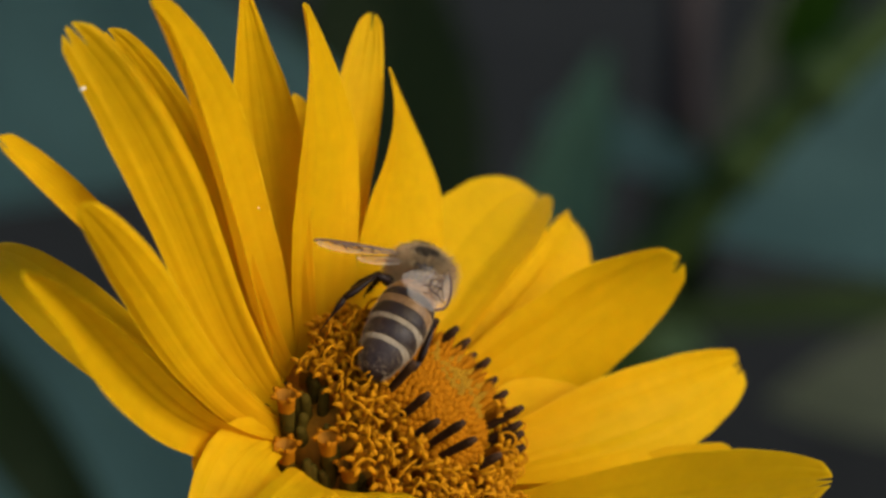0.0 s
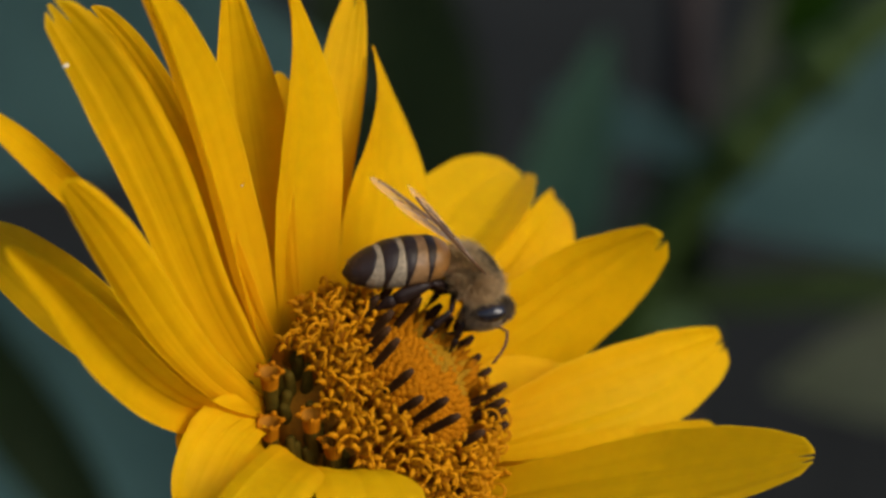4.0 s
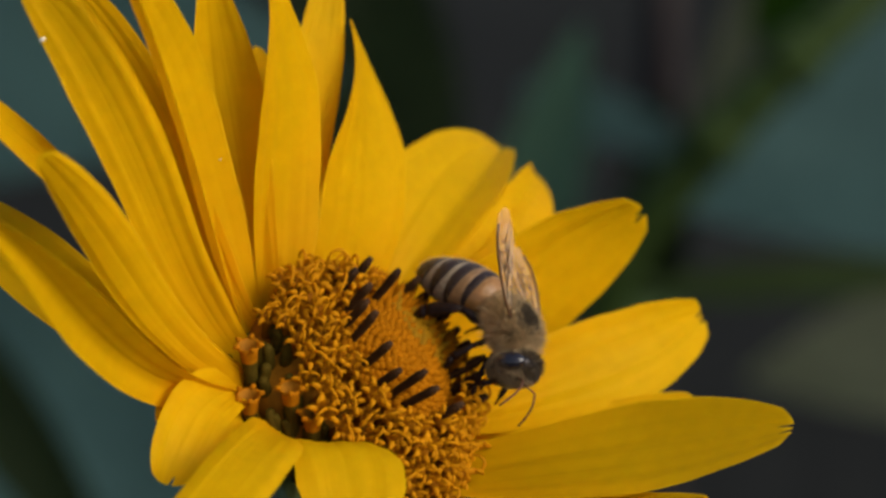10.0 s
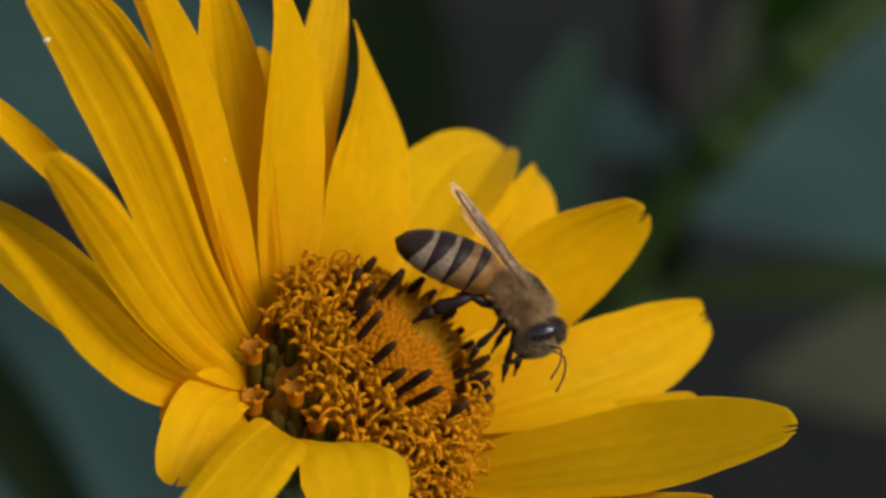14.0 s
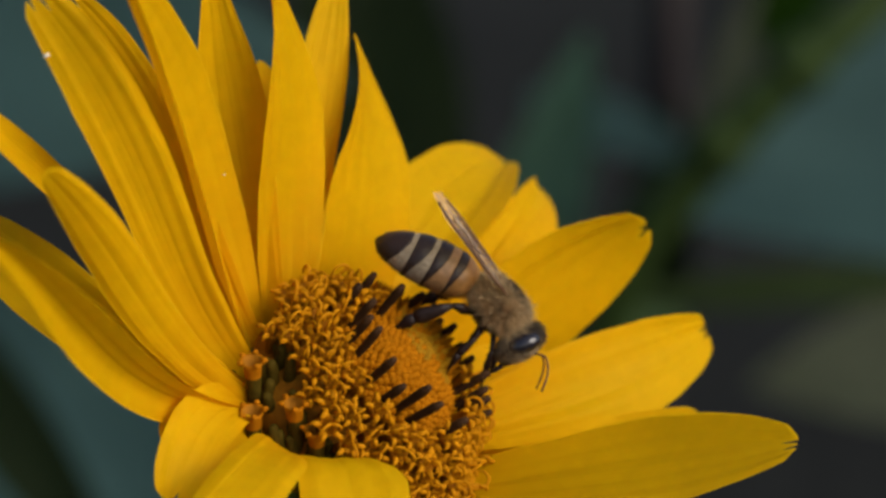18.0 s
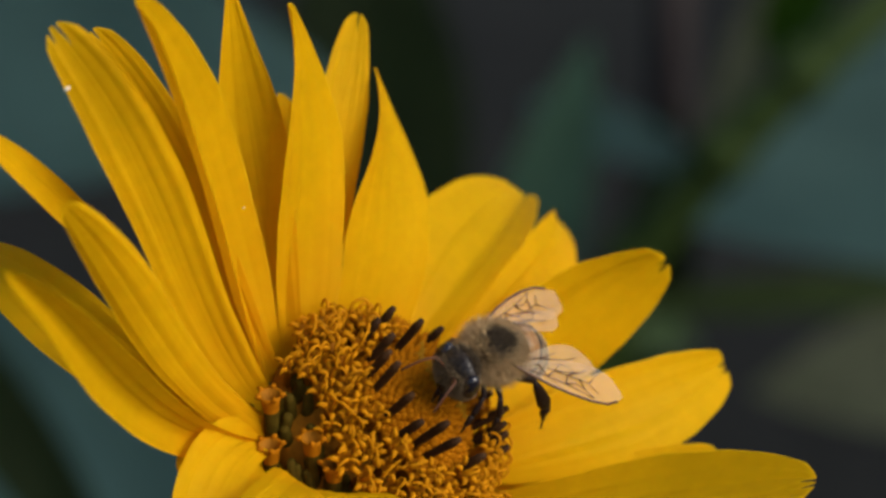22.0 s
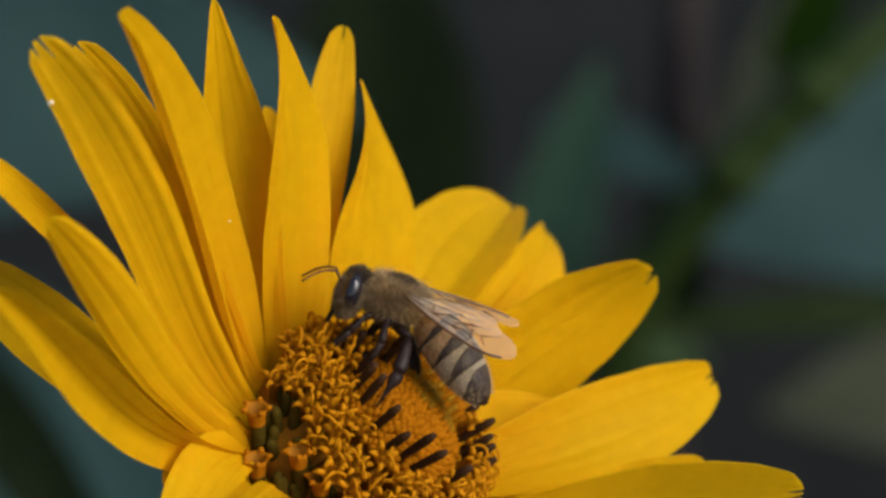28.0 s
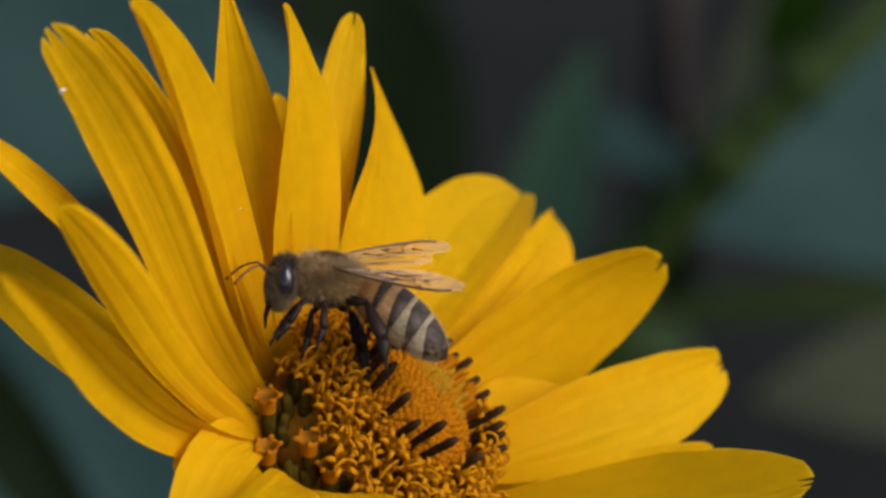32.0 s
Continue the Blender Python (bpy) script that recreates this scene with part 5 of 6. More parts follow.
    walk(BEE["leg2_right"], [
        (0, pose(0.00000, 0.00000, 0.00000, 25.86, -0.00, -0.00)),
        (1, pose(0.00000, 0.00000, 0.00000, 21.96, 0.00, 0.00)),
        (2, pose(0.00000, 0.00000, 0.00000, 15.43, 0.00, 0.00)),
        (3, pose(0.00000, 0.00000, 0.00000, 12.21, 0.00, 0.00)),
        (3.5, pose(0.00000, 0.00000, 0.00000, 10.99, -0.00, 0.00)),
        (5.5, pose(0.00000, 0.00000, 0.00000, 14.12, 0.00, 0.00)),
        (6, pose(0.00000, 0.00000, 0.00000, 14.12, 0.00, 0.00)),
        (7, pose(0.00000, 0.00000, 0.00000, 14.12, 0.00, 0.00)),
        (8, pose(0.00000, 0.00000, 0.00000, 13.72, 0.00, -0.00)),
        (9, pose(0.00000, 0.00000, 0.00000, 10.99, -0.00, 0.00)),
        (10, pose(0.00000, 0.00000, 0.00000, 7.82, -0.00, 0.00)),
        (11, pose(0.00000, 0.00000, 0.00000, 1.80, -0.00, 0.00)),
        (12, pose(0.00000, 0.00000, 0.00000, 11.56, -0.00, 0.00)),
        (13, pose(0.00000, 0.00000, 0.00000, 11.66, 0.00, 0.00)),
        (14, pose(0.00000, 0.00000, 0.00000, 11.66, 0.00, 0.00)),
        (17, pose(0.00000, 0.00000, 0.00000, 11.50, -0.00, 0.00)),
        (18, pose(0.00000, 0.00000, 0.00000, 12.68, -0.00, 0.00)),
        (19, pose(0.00000, 0.00000, 0.00000, 2.71, -0.00, 0.00)),
        (20, pose(0.00000, 0.00000, 0.00000, -0.87, -0.00, 0.00)),
        (21, pose(0.00000, 0.00000, 0.00000, -12.03, -0.00, 0.00)),
        (21.5, pose(0.00000, 0.00000, 0.00000, -15.57, -0.00, 0.00)),
        (22, pose(0.00000, 0.00000, 0.00000, 19.89, -0.00, -0.00)),
        (23, pose(0.00000, 0.00000, 0.00000, 21.30, 0.00, -0.00)),
        (24, pose(0.00000, 0.00000, 0.00000, 18.10, -0.00, 0.00)),
        (25, pose(0.00000, 0.00000, 0.00000, 14.82, -0.00, 0.00)),
        (25.5, pose(0.00000, 0.00000, 0.00000, -13.94, -0.00, 0.00)),
        (27.5, pose(0.00000, 0.00000, 0.00000, 21.67, 0.00, 0.00)),
        (28, pose(0.00000, 0.00000, 0.00000, 21.67, 0.00, 0.00)),
        (29, pose(0.00000, 0.00000, 0.00000, 22.41, -0.00, 0.00)),
        (30, pose(0.00000, 0.00000, 0.00000, 21.67, 0.00, 0.00)),
        (31, pose(0.00000, 0.00000, 0.00000, 22.39, 0.00, 0.00)),
        (31.6, pose(0.00000, 0.00000, 0.00000, 18.38, -0.00, 0.00)),
        (32, pose(0.00000, 0.00000, 0.00000, 14.16, 0.00, 0.00)),
    ])
    walk(BEE["leg3_left"], [
        (0, pose(0.00000, 0.00000, 0.00000, 25.86, -0.00, -0.00)),
        (1, pose(0.00000, 0.00000, 0.00000, -7.05, -10.82, -11.32)),
        (2, pose(0.00000, 0.00000, 0.00000, -15.74, -24.11, -3.14)),
        (3, pose(0.00000, 0.00000, 0.00000, -23.62, -32.38, 8.88)),
        (3.5, pose(0.00000, 0.00000, 0.00000, -27.82, -34.91, 15.05)),
        (5.5, pose(0.00000, 0.00000, 0.00000, 14.12, 0.00, 0.00)),
        (6, pose(0.00000, 0.00000, 0.00000, 14.12, 0.00, 0.00)),
        (7, pose(0.00000, 0.00000, 0.00000, 14.12, 0.00, 0.00)),
        (8, pose(0.00000, 0.00000, 0.00000, 13.72, 0.00, -0.00)),
        (9, pose(0.00000, 0.00000, 0.00000, 10.99, -0.00, 0.00)),
        (10, pose(0.00000, 0.00000, 0.00000, 7.82, -0.00, 0.00)),
        (11, pose(0.00000, 0.00000, 0.00000, 1.80, -0.00, 0.00)),
        (12, pose(0.00000, 0.00000, 0.00000, 11.56, -0.00, 0.00)),
        (13, pose(0.00000, 0.00000, 0.00000, 11.66, 0.00, 0.00)),
        (14, pose(0.00000, 0.00000, 0.00000, 11.66, 0.00, 0.00)),
        (17, pose(0.00000, 0.00000, 0.00000, 11.50, -0.00, 0.00)),
        (18, pose(0.00000, 0.00000, 0.00000, 12.68, -0.00, 0.00)),
        (19, pose(0.00000, 0.00000, 0.00000, 2.71, -0.00, 0.00)),
        (20, pose(0.00000, 0.00000, 0.00000, -0.87, -0.00, 0.00)),
        (21, pose(0.00000, 0.00000, 0.00000, -12.03, -0.00, 0.00)),
        (21.5, pose(0.00000, 0.00000, 0.00000, -15.57, -0.00, 0.00)),
        (22, pose(0.00000, 0.00000, 0.00000, 10.02, -0.00, -0.00)),
        (23, pose(0.00000, 0.00000, 0.00000, 8.37, 0.00, -0.00)),
        (24, pose(0.00000, 0.00000, 0.00000, -0.25, -0.00, 0.00)),
        (25, pose(0.00000, 0.00000, 0.00000, -9.99, -0.00, 0.00)),
        (25.5, pose(0.00000, 0.00000, 0.00000, -13.94, -0.00, 0.00)),
        (27.5, pose(0.00000, 0.00000, 0.00000, 20.79, -27.56, -8.53)),
        (28, pose(0.00000, 0.00000, 0.00000, 20.79, -27.56, -8.53)),
        (29, pose(0.00000, 0.00000, 0.00000, 20.54, -19.04, -5.49)),
        (30, pose(0.00000, 0.00000, 0.00000, 20.79, -27.56, -8.53)),
        (31, pose(0.00000, 0.00000, 0.00000, 20.49, -18.61, -5.59)),
        (31.6, pose(0.00000, 0.00000, 0.00000, 18.38, -0.00, 0.00)),
        (32, pose(0.00000, 0.00000, 0.00000, 14.16, 0.00, 0.00)),
    ])
    walk(BEE["leg3_right"], [
        (0, pose(0.00000, 0.00000, 0.00000, 25.86, -0.00, -0.00)),
        (1, pose(0.00000, 0.00000, 0.00000, 21.96, 0.00, 0.00)),
        (2, pose(0.00000, 0.00000, 0.00000, 15.43, 0.00, 0.00)),
        (3, pose(0.00000, 0.00000, 0.00000, 12.21, 0.00, 0.00)),
        (3.5, pose(0.00000, 0.00000, 0.00000, 10.99, -0.00, 0.00)),
        (5.5, pose(0.00000, 0.00000, 0.00000, -2.16, -32.18, -1.54)),
        (6, pose(0.00000, 0.00000, 0.00000, -2.16, -32.18, -1.54)),
        (7, pose(0.00000, 0.00000, 0.00000, -2.16, -32.18, -1.54)),
        (8, pose(0.00000, 0.00000, 0.00000, 13.72, 0.00, -0.00)),
        (9, pose(0.00000, 0.00000, 0.00000, 10.99, -0.00, 0.00)),
        (10, pose(0.00000, 0.00000, 0.00000, 7.82, -0.00, 0.00)),
        (11, pose(0.00000, 0.00000, 0.00000, 1.80, -0.00, 0.00)),
        (12, pose(0.00000, 0.00000, 0.00000, 11.56, -0.00, 0.00)),
        (13, pose(0.00000, 0.00000, 0.00000, 11.66, 0.00, 0.00)),
        (14, pose(0.00000, 0.00000, 0.00000, 11.66, 0.00, 0.00)),
        (17, pose(0.00000, 0.00000, 0.00000, 11.50, -0.00, 0.00)),
        (18, pose(0.00000, 0.00000, 0.00000, 12.68, -0.00, 0.00)),
        (19, pose(0.00000, 0.00000, 0.00000, 2.71, -0.00, 0.00)),
        (20, pose(0.00000, 0.00000, 0.00000, -0.87, -0.00, 0.00)),
        (21, pose(0.00000, 0.00000, 0.00000, -12.03, -0.00, 0.00)),
        (21.5, pose(0.00000, 0.00000, 0.00000, -15.57, -0.00, 0.00)),
        (22, pose(0.00000, 0.00000, 0.00000, 19.89, -0.00, -0.00)),
        (23, pose(0.00000, 0.00000, 0.00000, 21.30, 0.00, -0.00)),
        (24, pose(0.00000, 0.00000, 0.00000, 18.10, -0.00, 0.00)),
        (25, pose(0.00000, 0.00000, 0.00000, 14.82, -0.00, 0.00)),
        (25.5, pose(0.00000, 0.00000, 0.00000, -13.94, -0.00, 0.00)),
        (27.5, pose(0.00000, 0.00000, 0.00000, 21.67, 0.00, 0.00)),
        (28, pose(0.00000, 0.00000, 0.00000, 21.67, 0.00, 0.00)),
        (29, pose(0.00000, 0.00000, 0.00000, 22.41, -0.00, 0.00)),
        (30, pose(0.00000, 0.00000, 0.00000, 21.67, 0.00, 0.00)),
        (31, pose(0.00000, 0.00000, 0.00000, 22.39, 0.00, 0.00)),
        (31.6, pose(0.00000, 0.00000, 0.00000, 18.38, -0.00, 0.00)),
        (32, pose(0.00000, 0.00000, 0.00000, 14.16, 0.00, 0.00)),
    ])
    walk(BEE["head"], [
        (0, pose(0.00210, 0.00000, -0.00020, 0.00, -0.00, 0.00)),
        (1, pose(0.00210, 0.00000, -0.00020, -1.38, 20.45, -40.06)),
        (2, pose(0.00210, 0.00000, -0.00020, -7.53, 35.12, -42.20)),
        (3, pose(0.00210, 0.00000, -0.00020, -7.18, 31.69, -36.02)),
        (3.5, pose(0.00210, 0.00000, -0.00020, -6.65, 26.94, -27.79)),
        (5.5, pose(0.00210, 0.00000, -0.00020, -6.29, 23.48, -11.97)),
        (6, pose(0.00210, 0.00000, -0.00020, -5.47, 22.89, -7.41)),
        (7, pose(0.00210, 0.00000, -0.00020, -7.83, 16.71, -9.74)),
        (8, pose(0.00210, 0.00000, -0.00020, -12.41, 27.39, -13.88)),
        (9, pose(0.00210, 0.00000, -0.00020, -16.81, 30.57, -19.32)),
        (10, pose(0.00210, 0.00000, -0.00020, -18.73, 14.22, -10.25)),
        (11, pose(0.00210, 0.00000, -0.00020, -15.06, 8.01, -9.71)),
        (12, pose(0.00210, 0.00000, -0.00020, -12.13, 0.94, -5.16)),
        (13, pose(0.00210, 0.00000, -0.00020, -8.00, 18.24, 1.25)),
        (14, pose(0.00210, 0.00000, -0.00020, -12.89, 16.92, -13.33)),
        (17, pose(0.00210, 0.00000, -0.00020, -12.20, 15.34, 4.49)),
        (18, pose(0.00210, 0.00000, -0.00020, -9.21, 13.69, 0.65)),
        (19, pose(0.00210, 0.00000, -0.00020, -17.15, 7.12, -7.56)),
        (20, pose(0.00210, 0.00000, -0.00020, -21.88, 1.50, -3.55)),
        (21, pose(0.00210, 0.00000, -0.00020, -17.08, -11.95, -11.32)),
        (21.5, pose(0.00210, 0.00000, -0.00020, -8.70, -6.88, -6.09)),
        (22, pose(0.00210, 0.00000, -0.00020, 0.05, -2.65, -0.22)),
        (23, pose(0.00210, 0.00000, -0.00020, -2.14, -12.60, 6.42)),
        (24, pose(0.00210, 0.00000, -0.00020, -0.10, 3.82, 0.51)),
        (25, pose(0.00210, 0.00000, -0.00020, 2.11, -1.46, -8.67)),
        (25.5, pose(0.00210, 0.00000, -0.00020, 2.63, -1.72, -8.29)),
        (27.5, pose(0.00210, 0.00000, -0.00020, 4.68, -2.80, -6.80)),
        (28, pose(0.00210, 0.00000, -0.00020, 5.19, -3.08, -6.43)),
        (29, pose(0.00210, 0.00000, -0.00020, 6.84, -4.06, -1.52)),
        (30, pose(0.00210, 0.00000, -0.00020, 10.78, -5.97, -6.93)),
        (31, pose(0.00210, 0.00000, -0.00020, 9.06, -4.35, -16.79)),
        (31.6, pose(0.00210, 0.00000, -0.00020, 5.27, -3.00, -6.23)),
        (32, pose(0.00210, 0.00000, -0.00020, 2.91, -1.73, 0.76)),
    ])
    walk(BEE["abdomen"], [
        (0, pose(-0.00200, 0.00000, -0.00015, 7.34, -45.02, -20.26)),
        (1, pose(-0.00200, 0.00000, -0.00015, -7.80, -49.70, 18.32)),
        (2, pose(-0.00200, 0.00000, -0.00015, -17.58, -47.33, 23.90)),
        (3, pose(-0.00200, 0.00000, -0.00015, -26.85, -45.12, 34.23)),
        (3.5, pose(-0.00200, 0.00000, -0.00015, -22.09, -48.18, 27.63)),
        (5.5, pose(-0.00200, 0.00000, -0.00015, 5.92, -37.74, -2.81)),
        (6, pose(-0.00200, 0.00000, -0.00015, 4.01, -39.05, -5.25)),
        (7, pose(-0.00200, 0.00000, -0.00015, -0.34, -31.15, 0.97)),
        (8, pose(-0.00200, 0.00000, -0.00015, 1.57, -31.17, 9.24)),
        (9, pose(-0.00200, 0.00000, -0.00015, 8.49, -32.38, 15.47)),
        (10, pose(-0.00200, 0.00000, -0.00015, 22.50, -36.65, 6.56)),
        (11, pose(-0.00200, 0.00000, -0.00015, 15.72, -37.55, 17.29)),
        (12, pose(-0.00200, 0.00000, -0.00015, 7.54, -23.80, 15.29)),
        (13, pose(-0.00200, 0.00000, -0.00015, 7.49, -14.79, 6.46)),
        (14, pose(-0.00200, 0.00000, -0.00015, 4.16, -18.99, 15.73)),
        (17, pose(-0.00200, 0.00000, -0.00015, 2.09, -14.40, 16.22)),
        (18, pose(-0.00200, 0.00000, -0.00015, 10.11, -17.50, 5.90)),
        (19, pose(-0.00200, 0.00000, -0.00015, 22.61, -31.28, -5.55)),
        (20, pose(-0.00200, 0.00000, -0.00015, 19.34, -28.54, -9.93)),
        (21, pose(-0.00200, 0.00000, -0.00015, -2.23, -26.55, -3.95)),
        (21.5, pose(-0.00200, 0.00000, -0.00015, 15.36, 11.53, 39.31)),
        (22, pose(-0.00200, 0.00000, -0.00015, -13.29, -46.96, 4.12)),
        (23, pose(-0.00200, 0.00000, -0.00015, 1.25, -29.17, -31.08)),
        (24, pose(-0.00200, 0.00000, -0.00015, -4.18, -43.08, 7.96)),
        (25, pose(-0.00200, 0.00000, -0.00015, -6.05, -36.98, 7.40)),
        (25.5, pose(-0.00200, 0.00000, -0.00015, -1.59, -11.18, -3.98)),
        (27.5, pose(-0.00200, 0.00000, -0.00015, 0.42, -26.47, -23.48)),
        (28, pose(-0.00200, 0.00000, -0.00015, -0.71, -28.28, -22.92)),
        (29, pose(-0.00200, 0.00000, -0.00015, -4.82, -22.38, -17.72)),
        (30, pose(-0.00200, 0.00000, -0.00015, -1.32, -26.12, -21.54)),
        (31, pose(-0.00200, 0.00000, -0.00015, -7.77, -21.70, -13.79)),
        (31.6, pose(-0.00200, 0.00000, -0.00015, -4.28, -16.18, -17.01)),
        (32, pose(-0.00200, 0.00000, -0.00015, -2.57, -26.29, -19.68)),
    ])
    walk(BEE["fore_left"], [
        (0, pose(0.00020, 0.00155, 0.00105, -4.17, 6.67, -42.62)),
        (1, pose(0.00020, 0.00155, 0.00105, -0.73, 5.83, -3.63)),
        (2, pose(0.00020, 0.00155, 0.00105, 0.51, 2.17, 1.62)),
        (3, pose(0.00020, 0.00155, 0.00105, 10.10, -10.72, -4.59)),
        (3.5, pose(0.00020, 0.00155, 0.00105, 5.56, -13.11, -8.09)),
        (5.5, pose(0.00020, 0.00155, 0.00105, -1.40, -7.10, -19.90)),
        (6, pose(0.00020, 0.00155, 0.00105, -4.31, -5.38, -13.26)),
        (7, pose(0.00020, 0.00155, 0.00105, 2.12, -3.72, -25.89)),
        (8, pose(0.00020, 0.00155, 0.00105, -0.83, -1.43, -11.64)),
        (9, pose(0.00020, 0.00155, 0.00105, 11.12, 18.84, 44.37)),
        (10, pose(0.00020, 0.00155, 0.00105, 0.97, -9.98, -28.61)),
        (11, pose(0.00020, 0.00155, 0.00105, -3.40, -11.23, -23.16)),
        (12, pose(0.00020, 0.00155, 0.00105, 6.32, -0.36, 7.54)),
        (13, pose(0.00020, 0.00155, 0.00105, -1.45, 1.67, -3.84)),
        (14, pose(0.00020, 0.00155, 0.00105, 4.22, 4.09, -5.04)),
        (17, pose(0.00020, 0.00155, 0.00105, 3.43, 3.44, 19.95)),
        (18, pose(0.00020, 0.00155, 0.00105, 1.02, 4.27, -27.43)),
        (19, pose(0.00020, 0.00155, 0.00105, -4.62, -10.56, -52.77)),
        (20, pose(0.00020, 0.00155, 0.00105, 0.12, -9.86, -49.89)),
        (21, pose(0.00020, 0.00155, 0.00105, -3.85, -16.62, -51.40)),
        (21.5, pose(0.00020, 0.00155, 0.00105, -5.64, -7.20, -47.75)),
        (22, pose(0.00020, 0.00155, 0.00105, -2.08, -15.43, -33.36)),
        (23, pose(0.00020, 0.00155, 0.00105, 0.33, -7.58, -38.06)),
        (24, pose(0.00020, 0.00155, 0.00105, -1.12, -19.43, -24.33)),
        (25, pose(0.00020, 0.00155, 0.00105, -2.37, -5.09, -7.79)),
        (25.5, pose(0.00020, 0.00155, 0.00105, -5.92, -16.08, -20.02)),
        (27.5, pose(0.00020, 0.00155, 0.00105, -22.46, -6.59, -35.34)),
        (28, pose(0.00020, 0.00155, 0.00105, -26.55, -6.42, -37.83)),
        (29, pose(0.00020, 0.00155, 0.00105, -31.60, -6.65, -36.33)),
        (30, pose(0.00020, 0.00155, 0.00105, -26.87, -12.80, -35.10)),
        (31, pose(0.00020, 0.00155, 0.00105, -22.73, -28.36, -35.46)),
        (31.6, pose(0.00020, 0.00155, 0.00105, -17.48, -10.75, -35.98)),
        (32, pose(0.00020, 0.00155, 0.00105, -15.86, -0.15, -38.45)),
    ])
    walk(BEE["fore_right"], [
        (0, pose(0.00020, -0.00155, 0.00105, 11.51, -3.82, -5.18)),
        (1, pose(0.00020, -0.00155, 0.00105, 3.24, -1.59, 24.02)),
        (2, pose(0.00020, -0.00155, 0.00105, 0.09, -2.47, -34.95)),
        (3, pose(0.00020, -0.00155, 0.00105, 6.34, 3.09, 25.76)),
        (3.5, pose(0.00020, -0.00155, 0.00105, 1.77, 3.22, 24.27)),
        (5.5, pose(0.00020, -0.00155, 0.00105, -0.39, 1.98, 8.16)),
        (6, pose(0.00020, -0.00155, 0.00105, -0.38, 2.90, 7.24)),
        (7, pose(0.00020, -0.00155, 0.00105, 2.83, -0.35, 4.53)),
        (8, pose(0.00020, -0.00155, 0.00105, 1.36, 8.15, 17.31)),
        (9, pose(0.00020, -0.00155, 0.00105, 20.30, 21.82, 55.07)),
        (10, pose(0.00020, -0.00155, 0.00105, 21.36, 36.43, 66.01)),
        (11, pose(0.00020, -0.00155, 0.00105, 34.92, 50.40, 83.67)),
        (12, pose(0.00020, -0.00155, 0.00105, 8.80, 1.20, 41.11)),
        (13, pose(0.00020, -0.00155, 0.00105, 0.02, 13.28, 19.41)),
        (14, pose(0.00020, -0.00155, 0.00105, 8.66, 9.61, 27.07)),
        (17, pose(0.00020, -0.00155, 0.00105, 7.47, -0.94, 19.05)),
        (18, pose(0.00020, -0.00155, 0.00105, 8.60, 8.51, 23.25)),
        (19, pose(0.00020, -0.00155, 0.00105, 32.88, 36.41, 76.07)),
        (20, pose(0.00020, -0.00155, 0.00105, 36.55, 42.47, 73.74)),
        (21, pose(0.00020, -0.00155, 0.00105, 54.13, 49.54, 88.77)),
        (21.5, pose(0.00020, -0.00155, 0.00105, 5.84, 21.65, 33.31)),
        (22, pose(0.00020, -0.00155, 0.00105, 3.56, -16.41, 10.21)),
        (23, pose(0.00020, -0.00155, 0.00105, 1.76, 2.76, -1.78)),
        (24, pose(0.00020, -0.00155, 0.00105, 1.60, -7.19, 7.98)),
        (25, pose(0.00020, -0.00155, 0.00105, 1.37, 10.00, 16.59)),
        (25.5, pose(0.00020, -0.00155, 0.00105, -0.41, -13.59, 25.56)),
        (27.5, pose(0.00020, -0.00155, 0.00105, -5.22, -7.42, 11.77)),
        (28, pose(0.00020, -0.00155, 0.00105, -4.22, -2.24, 13.79)),
        (29, pose(0.00020, -0.00155, 0.00105, -7.40, 2.64, 22.95)),
        (30, pose(0.00020, -0.00155, 0.00105, -7.18, -0.80, 13.30)),
        (31, pose(0.00020, -0.00155, 0.00105, -18.46, 6.95, -3.21)),
        (31.6, pose(0.00020, -0.00155, 0.00105, -11.76, 9.77, 17.83)),
        (32, pose(0.00020, -0.00155, 0.00105, -7.21, 10.92, 21.40)),
    ])
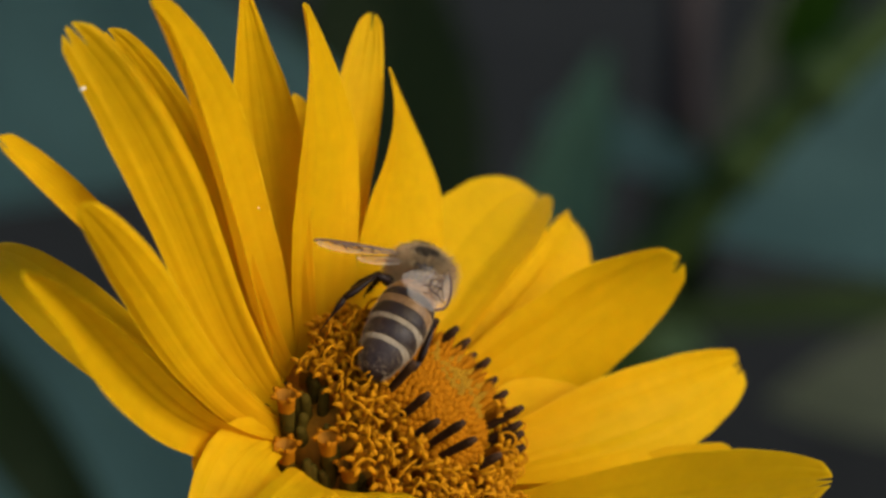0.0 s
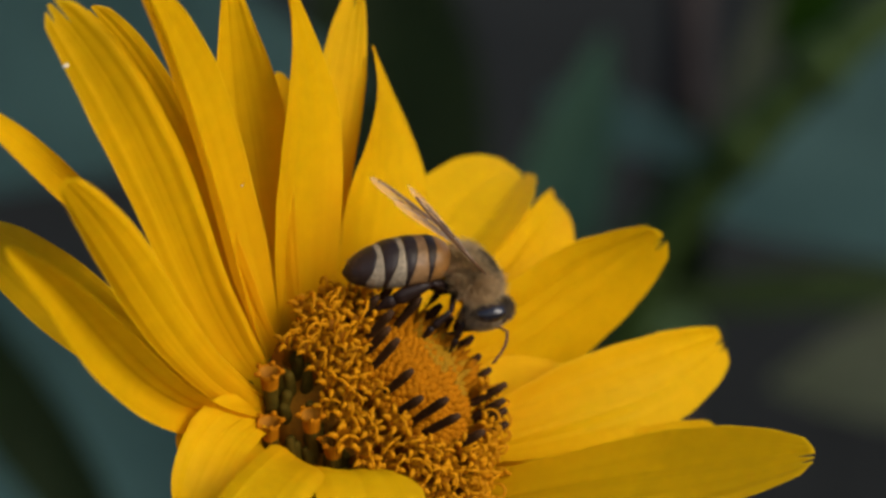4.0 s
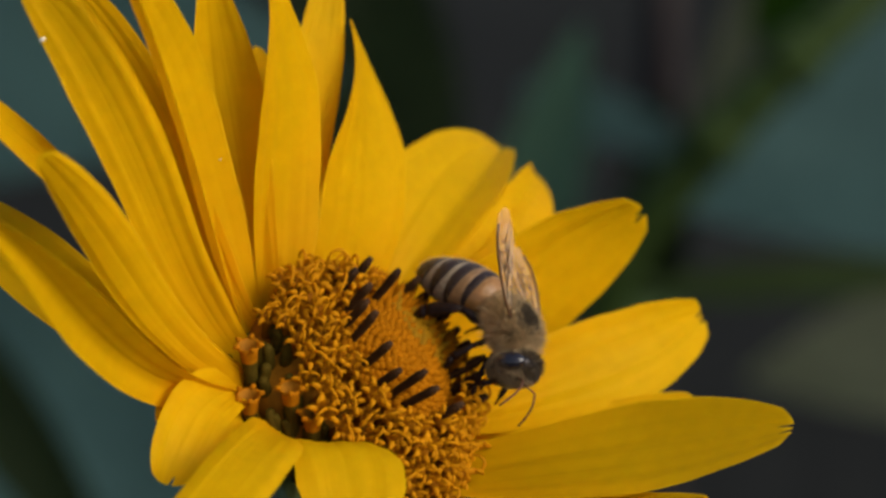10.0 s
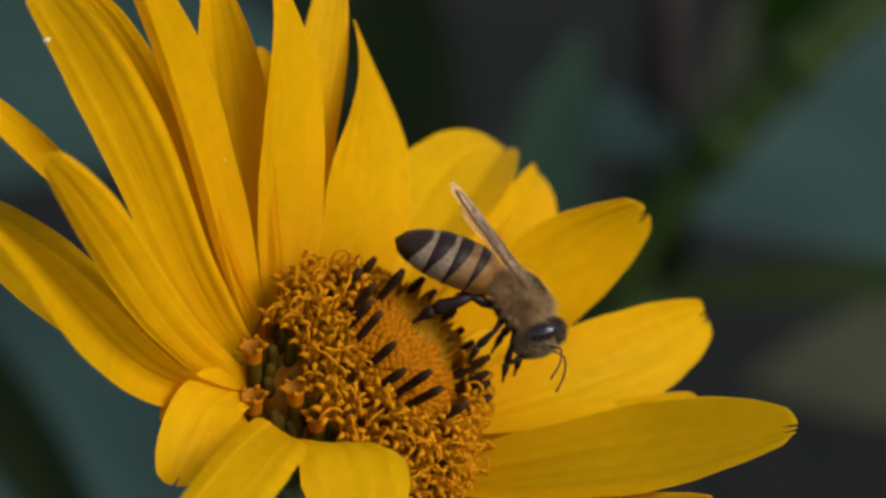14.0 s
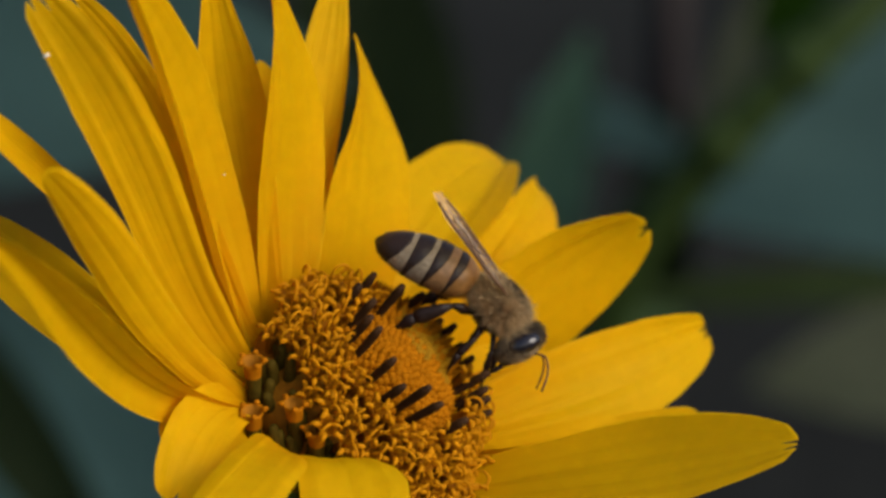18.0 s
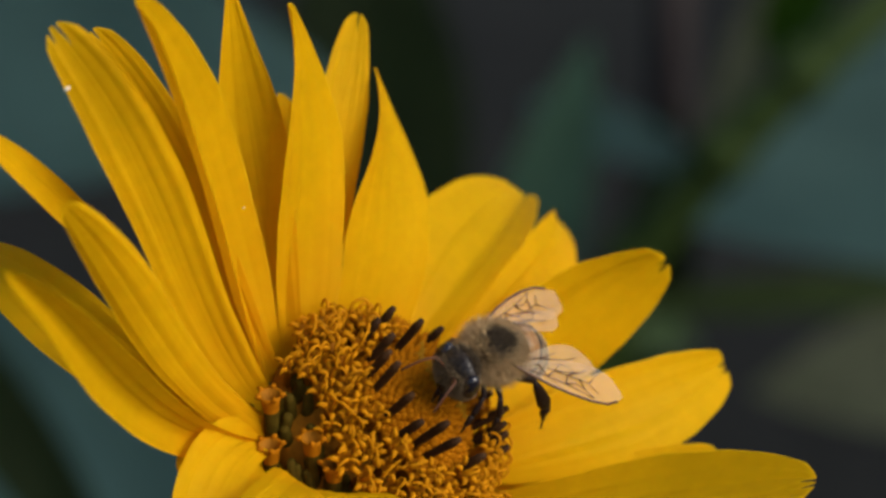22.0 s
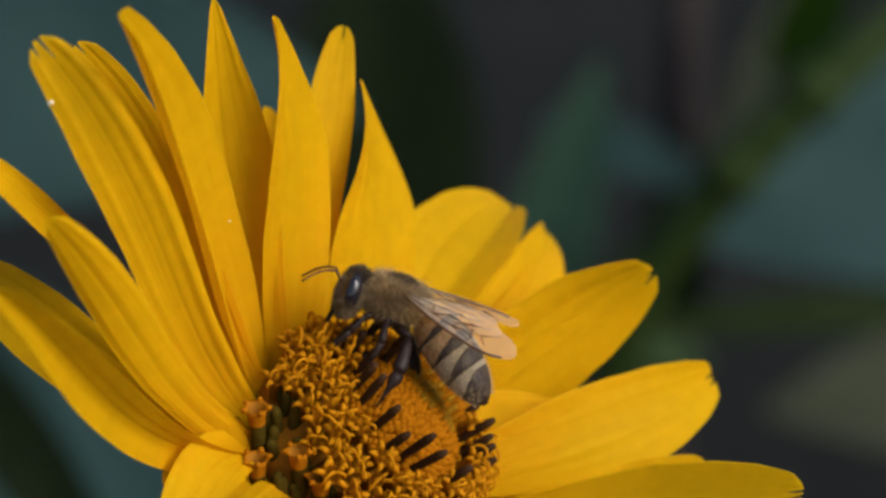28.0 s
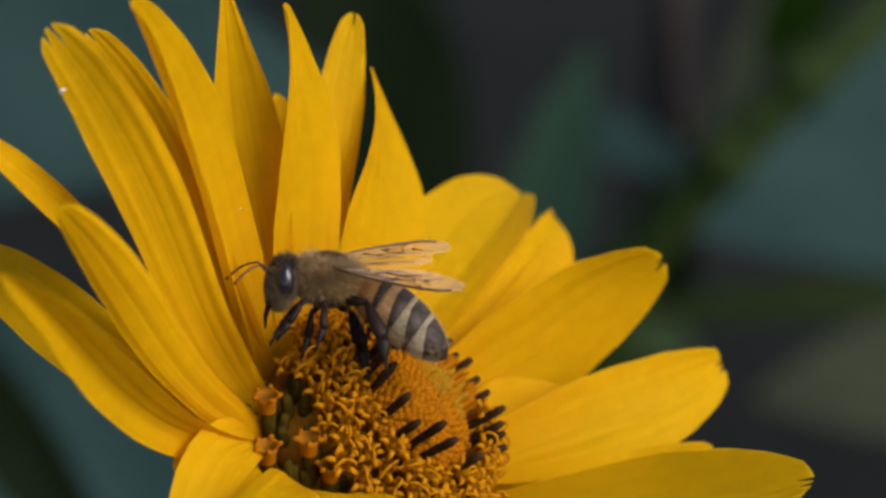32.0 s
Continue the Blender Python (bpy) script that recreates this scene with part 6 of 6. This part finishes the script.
    walk(BEE["hind_left"], [
        (0, pose(-0.00060, 0.00150, 0.00085, -3.39, 7.35, -32.58)),
        (1, pose(-0.00060, 0.00150, 0.00085, -1.06, 5.92, 6.33)),
        (2, pose(-0.00060, 0.00150, 0.00085, 0.13, 2.16, 11.61)),
        (3, pose(-0.00060, 0.00150, 0.00085, 7.38, -12.23, 5.47)),
        (3.5, pose(-0.00060, 0.00150, 0.00085, 2.58, -13.81, 2.15)),
        (5.5, pose(-0.00060, 0.00150, 0.00085, -2.73, -6.73, -9.84)),
        (6, pose(-0.00060, 0.00150, 0.00085, -5.18, -4.54, -3.26)),
        (7, pose(-0.00060, 0.00150, 0.00085, 1.45, -4.03, -15.87)),
        (8, pose(-0.00060, 0.00150, 0.00085, -1.07, -1.26, -1.64)),
        (9, pose(-0.00060, 0.00150, 0.00085, 14.25, 16.64, 54.61)),
        (10, pose(-0.00060, 0.00150, 0.00085, -0.79, -9.99, -18.46)),
        (11, pose(-0.00060, 0.00150, 0.00085, -4.36, -10.57, -13.04)),
        (12, pose(-0.00060, 0.00150, 0.00085, 6.16, -1.44, 17.48)),
        (13, pose(-0.00060, 0.00150, 0.00085, -1.13, 1.90, 6.17)),
        (14, pose(-0.00060, 0.00150, 0.00085, 4.87, 3.30, 4.95)),
        (17, pose(-0.00060, 0.00150, 0.00085, 3.98, 2.79, 29.96)),
        (18, pose(-0.00060, 0.00150, 0.00085, 1.75, 4.03, -17.41)),
        (19, pose(-0.00060, 0.00150, 0.00085, -6.66, -9.59, -42.67)),
        (20, pose(-0.00060, 0.00150, 0.00085, -2.59, -9.79, -39.79)),
        (21, pose(-0.00060, 0.00150, 0.00085, -7.71, -15.73, -41.08)),
        (21.5, pose(-0.00060, 0.00150, 0.00085, -8.03, -6.10, -37.82)),
        (22, pose(-0.00060, 0.00150, 0.00085, -6.25, -14.74, -23.14)),
        (23, pose(-0.00060, 0.00150, 0.00085, -2.17, -7.48, -28.04)),
        (24, pose(-0.00060, 0.00150, 0.00085, -5.09, -18.91, -13.78)),
        (25, pose(-0.00060, 0.00150, 0.00085, -4.05, -4.48, 2.19)),
        (25.5, pose(-0.00060, 0.00150, 0.00085, -9.56, -14.70, -9.79)),
        (27.5, pose(-0.00060, 0.00150, 0.00085, -24.37, -2.69, -26.18)),
        (28, pose(-0.00060, 0.00150, 0.00085, -28.42, -1.90, -28.96)),
        (29, pose(-0.00060, 0.00150, 0.00085, -32.77, -1.39, -27.83)),
        (30, pose(-0.00060, 0.00150, 0.00085, -29.36, -8.18, -26.12)),
        (31, pose(-0.00060, 0.00150, 0.00085, -27.21, -24.13, -25.35)),
        (31.6, pose(-0.00060, 0.00150, 0.00085, -18.86, -7.61, -26.36)),
        (32, pose(-0.00060, 0.00150, 0.00085, -15.39, 2.59, -28.83)),
    ])
    walk(BEE["hind_right"], [
        (0, pose(-0.00060, -0.00150, 0.00085, 11.99, -1.78, -14.98)),
        (1, pose(-0.00060, -0.00150, 0.00085, 3.46, -1.00, 14.03)),
        (2, pose(-0.00060, -0.00150, 0.00085, 0.52, -2.41, -44.96)),
        (3, pose(-0.00060, -0.00150, 0.00085, 5.71, 4.13, 15.80)),
        (3.5, pose(-0.00060, -0.00150, 0.00085, 1.34, 3.48, 14.25)),
        (5.5, pose(-0.00060, -0.00150, 0.00085, 0.07, 1.94, -1.82)),
        (6, pose(-0.00060, -0.00150, 0.00085, 0.08, 2.87, -2.73)),
        (7, pose(-0.00060, -0.00150, 0.00085, 3.38, 0.18, -5.45)),
        (8, pose(-0.00060, -0.00150, 0.00085, 0.18, 8.27, 7.21)),
        (9, pose(-0.00060, -0.00150, 0.00085, 16.97, 24.98, 44.75)),
        (10, pose(-0.00060, -0.00150, 0.00085, 17.63, 38.96, 54.51)),
        (11, pose(-0.00060, -0.00150, 0.00085, 24.66, 55.23, 69.28)),
        (12, pose(-0.00060, -0.00150, 0.00085, 8.71, 2.69, 31.22)),
        (13, pose(-0.00060, -0.00150, 0.00085, -1.51, 13.13, 9.18)),
        (14, pose(-0.00060, -0.00150, 0.00085, 6.65, 10.97, 17.01)),
        (17, pose(-0.00060, -0.00150, 0.00085, 8.37, 0.37, 9.17)),
        (18, pose(-0.00060, -0.00150, 0.00085, 7.56, 9.87, 13.24)),
        (19, pose(-0.00060, -0.00150, 0.00085, 27.24, 41.23, 64.95)),
        (20, pose(-0.00060, -0.00150, 0.00085, 28.96, 47.79, 61.77)),
        (21, pose(-0.00060, -0.00150, 0.00085, 45.11, 57.23, 78.02)),
        (21.5, pose(-0.00060, -0.00150, 0.00085, 2.17, 22.32, 22.56)),
        (22, pose(-0.00060, -0.00150, 0.00085, 7.48, -15.43, -0.07)),
        (23, pose(-0.00060, -0.00150, 0.00085, 4.83, 3.30, -11.13)),
        (24, pose(-0.00060, -0.00150, 0.00085, 3.61, -6.73, -2.05)),
        (25, pose(-0.00060, -0.00150, 0.00085, -0.66, 10.09, 6.44)),
        (25.5, pose(-0.00060, -0.00150, 0.00085, 2.15, -13.45, 15.27)),
        (27.5, pose(-0.00060, -0.00150, 0.00085, -2.11, -8.25, 1.88)),
        (28, pose(-0.00060, -0.00150, 0.00085, -1.63, -2.97, 4.03)),
        (29, pose(-0.00060, -0.00150, 0.00085, -4.75, 1.16, 13.51)),
        (30, pose(-0.00060, -0.00150, 0.00085, -3.35, -1.99, 4.04)),
        (31, pose(-0.00060, -0.00150, 0.00085, -16.61, 3.58, -12.28)),
        (31.6, pose(-0.00060, -0.00150, 0.00085, -11.49, 7.42, 8.15)),
        (32, pose(-0.00060, -0.00150, 0.00085, -7.88, 9.41, 11.42)),
    ])


motions()
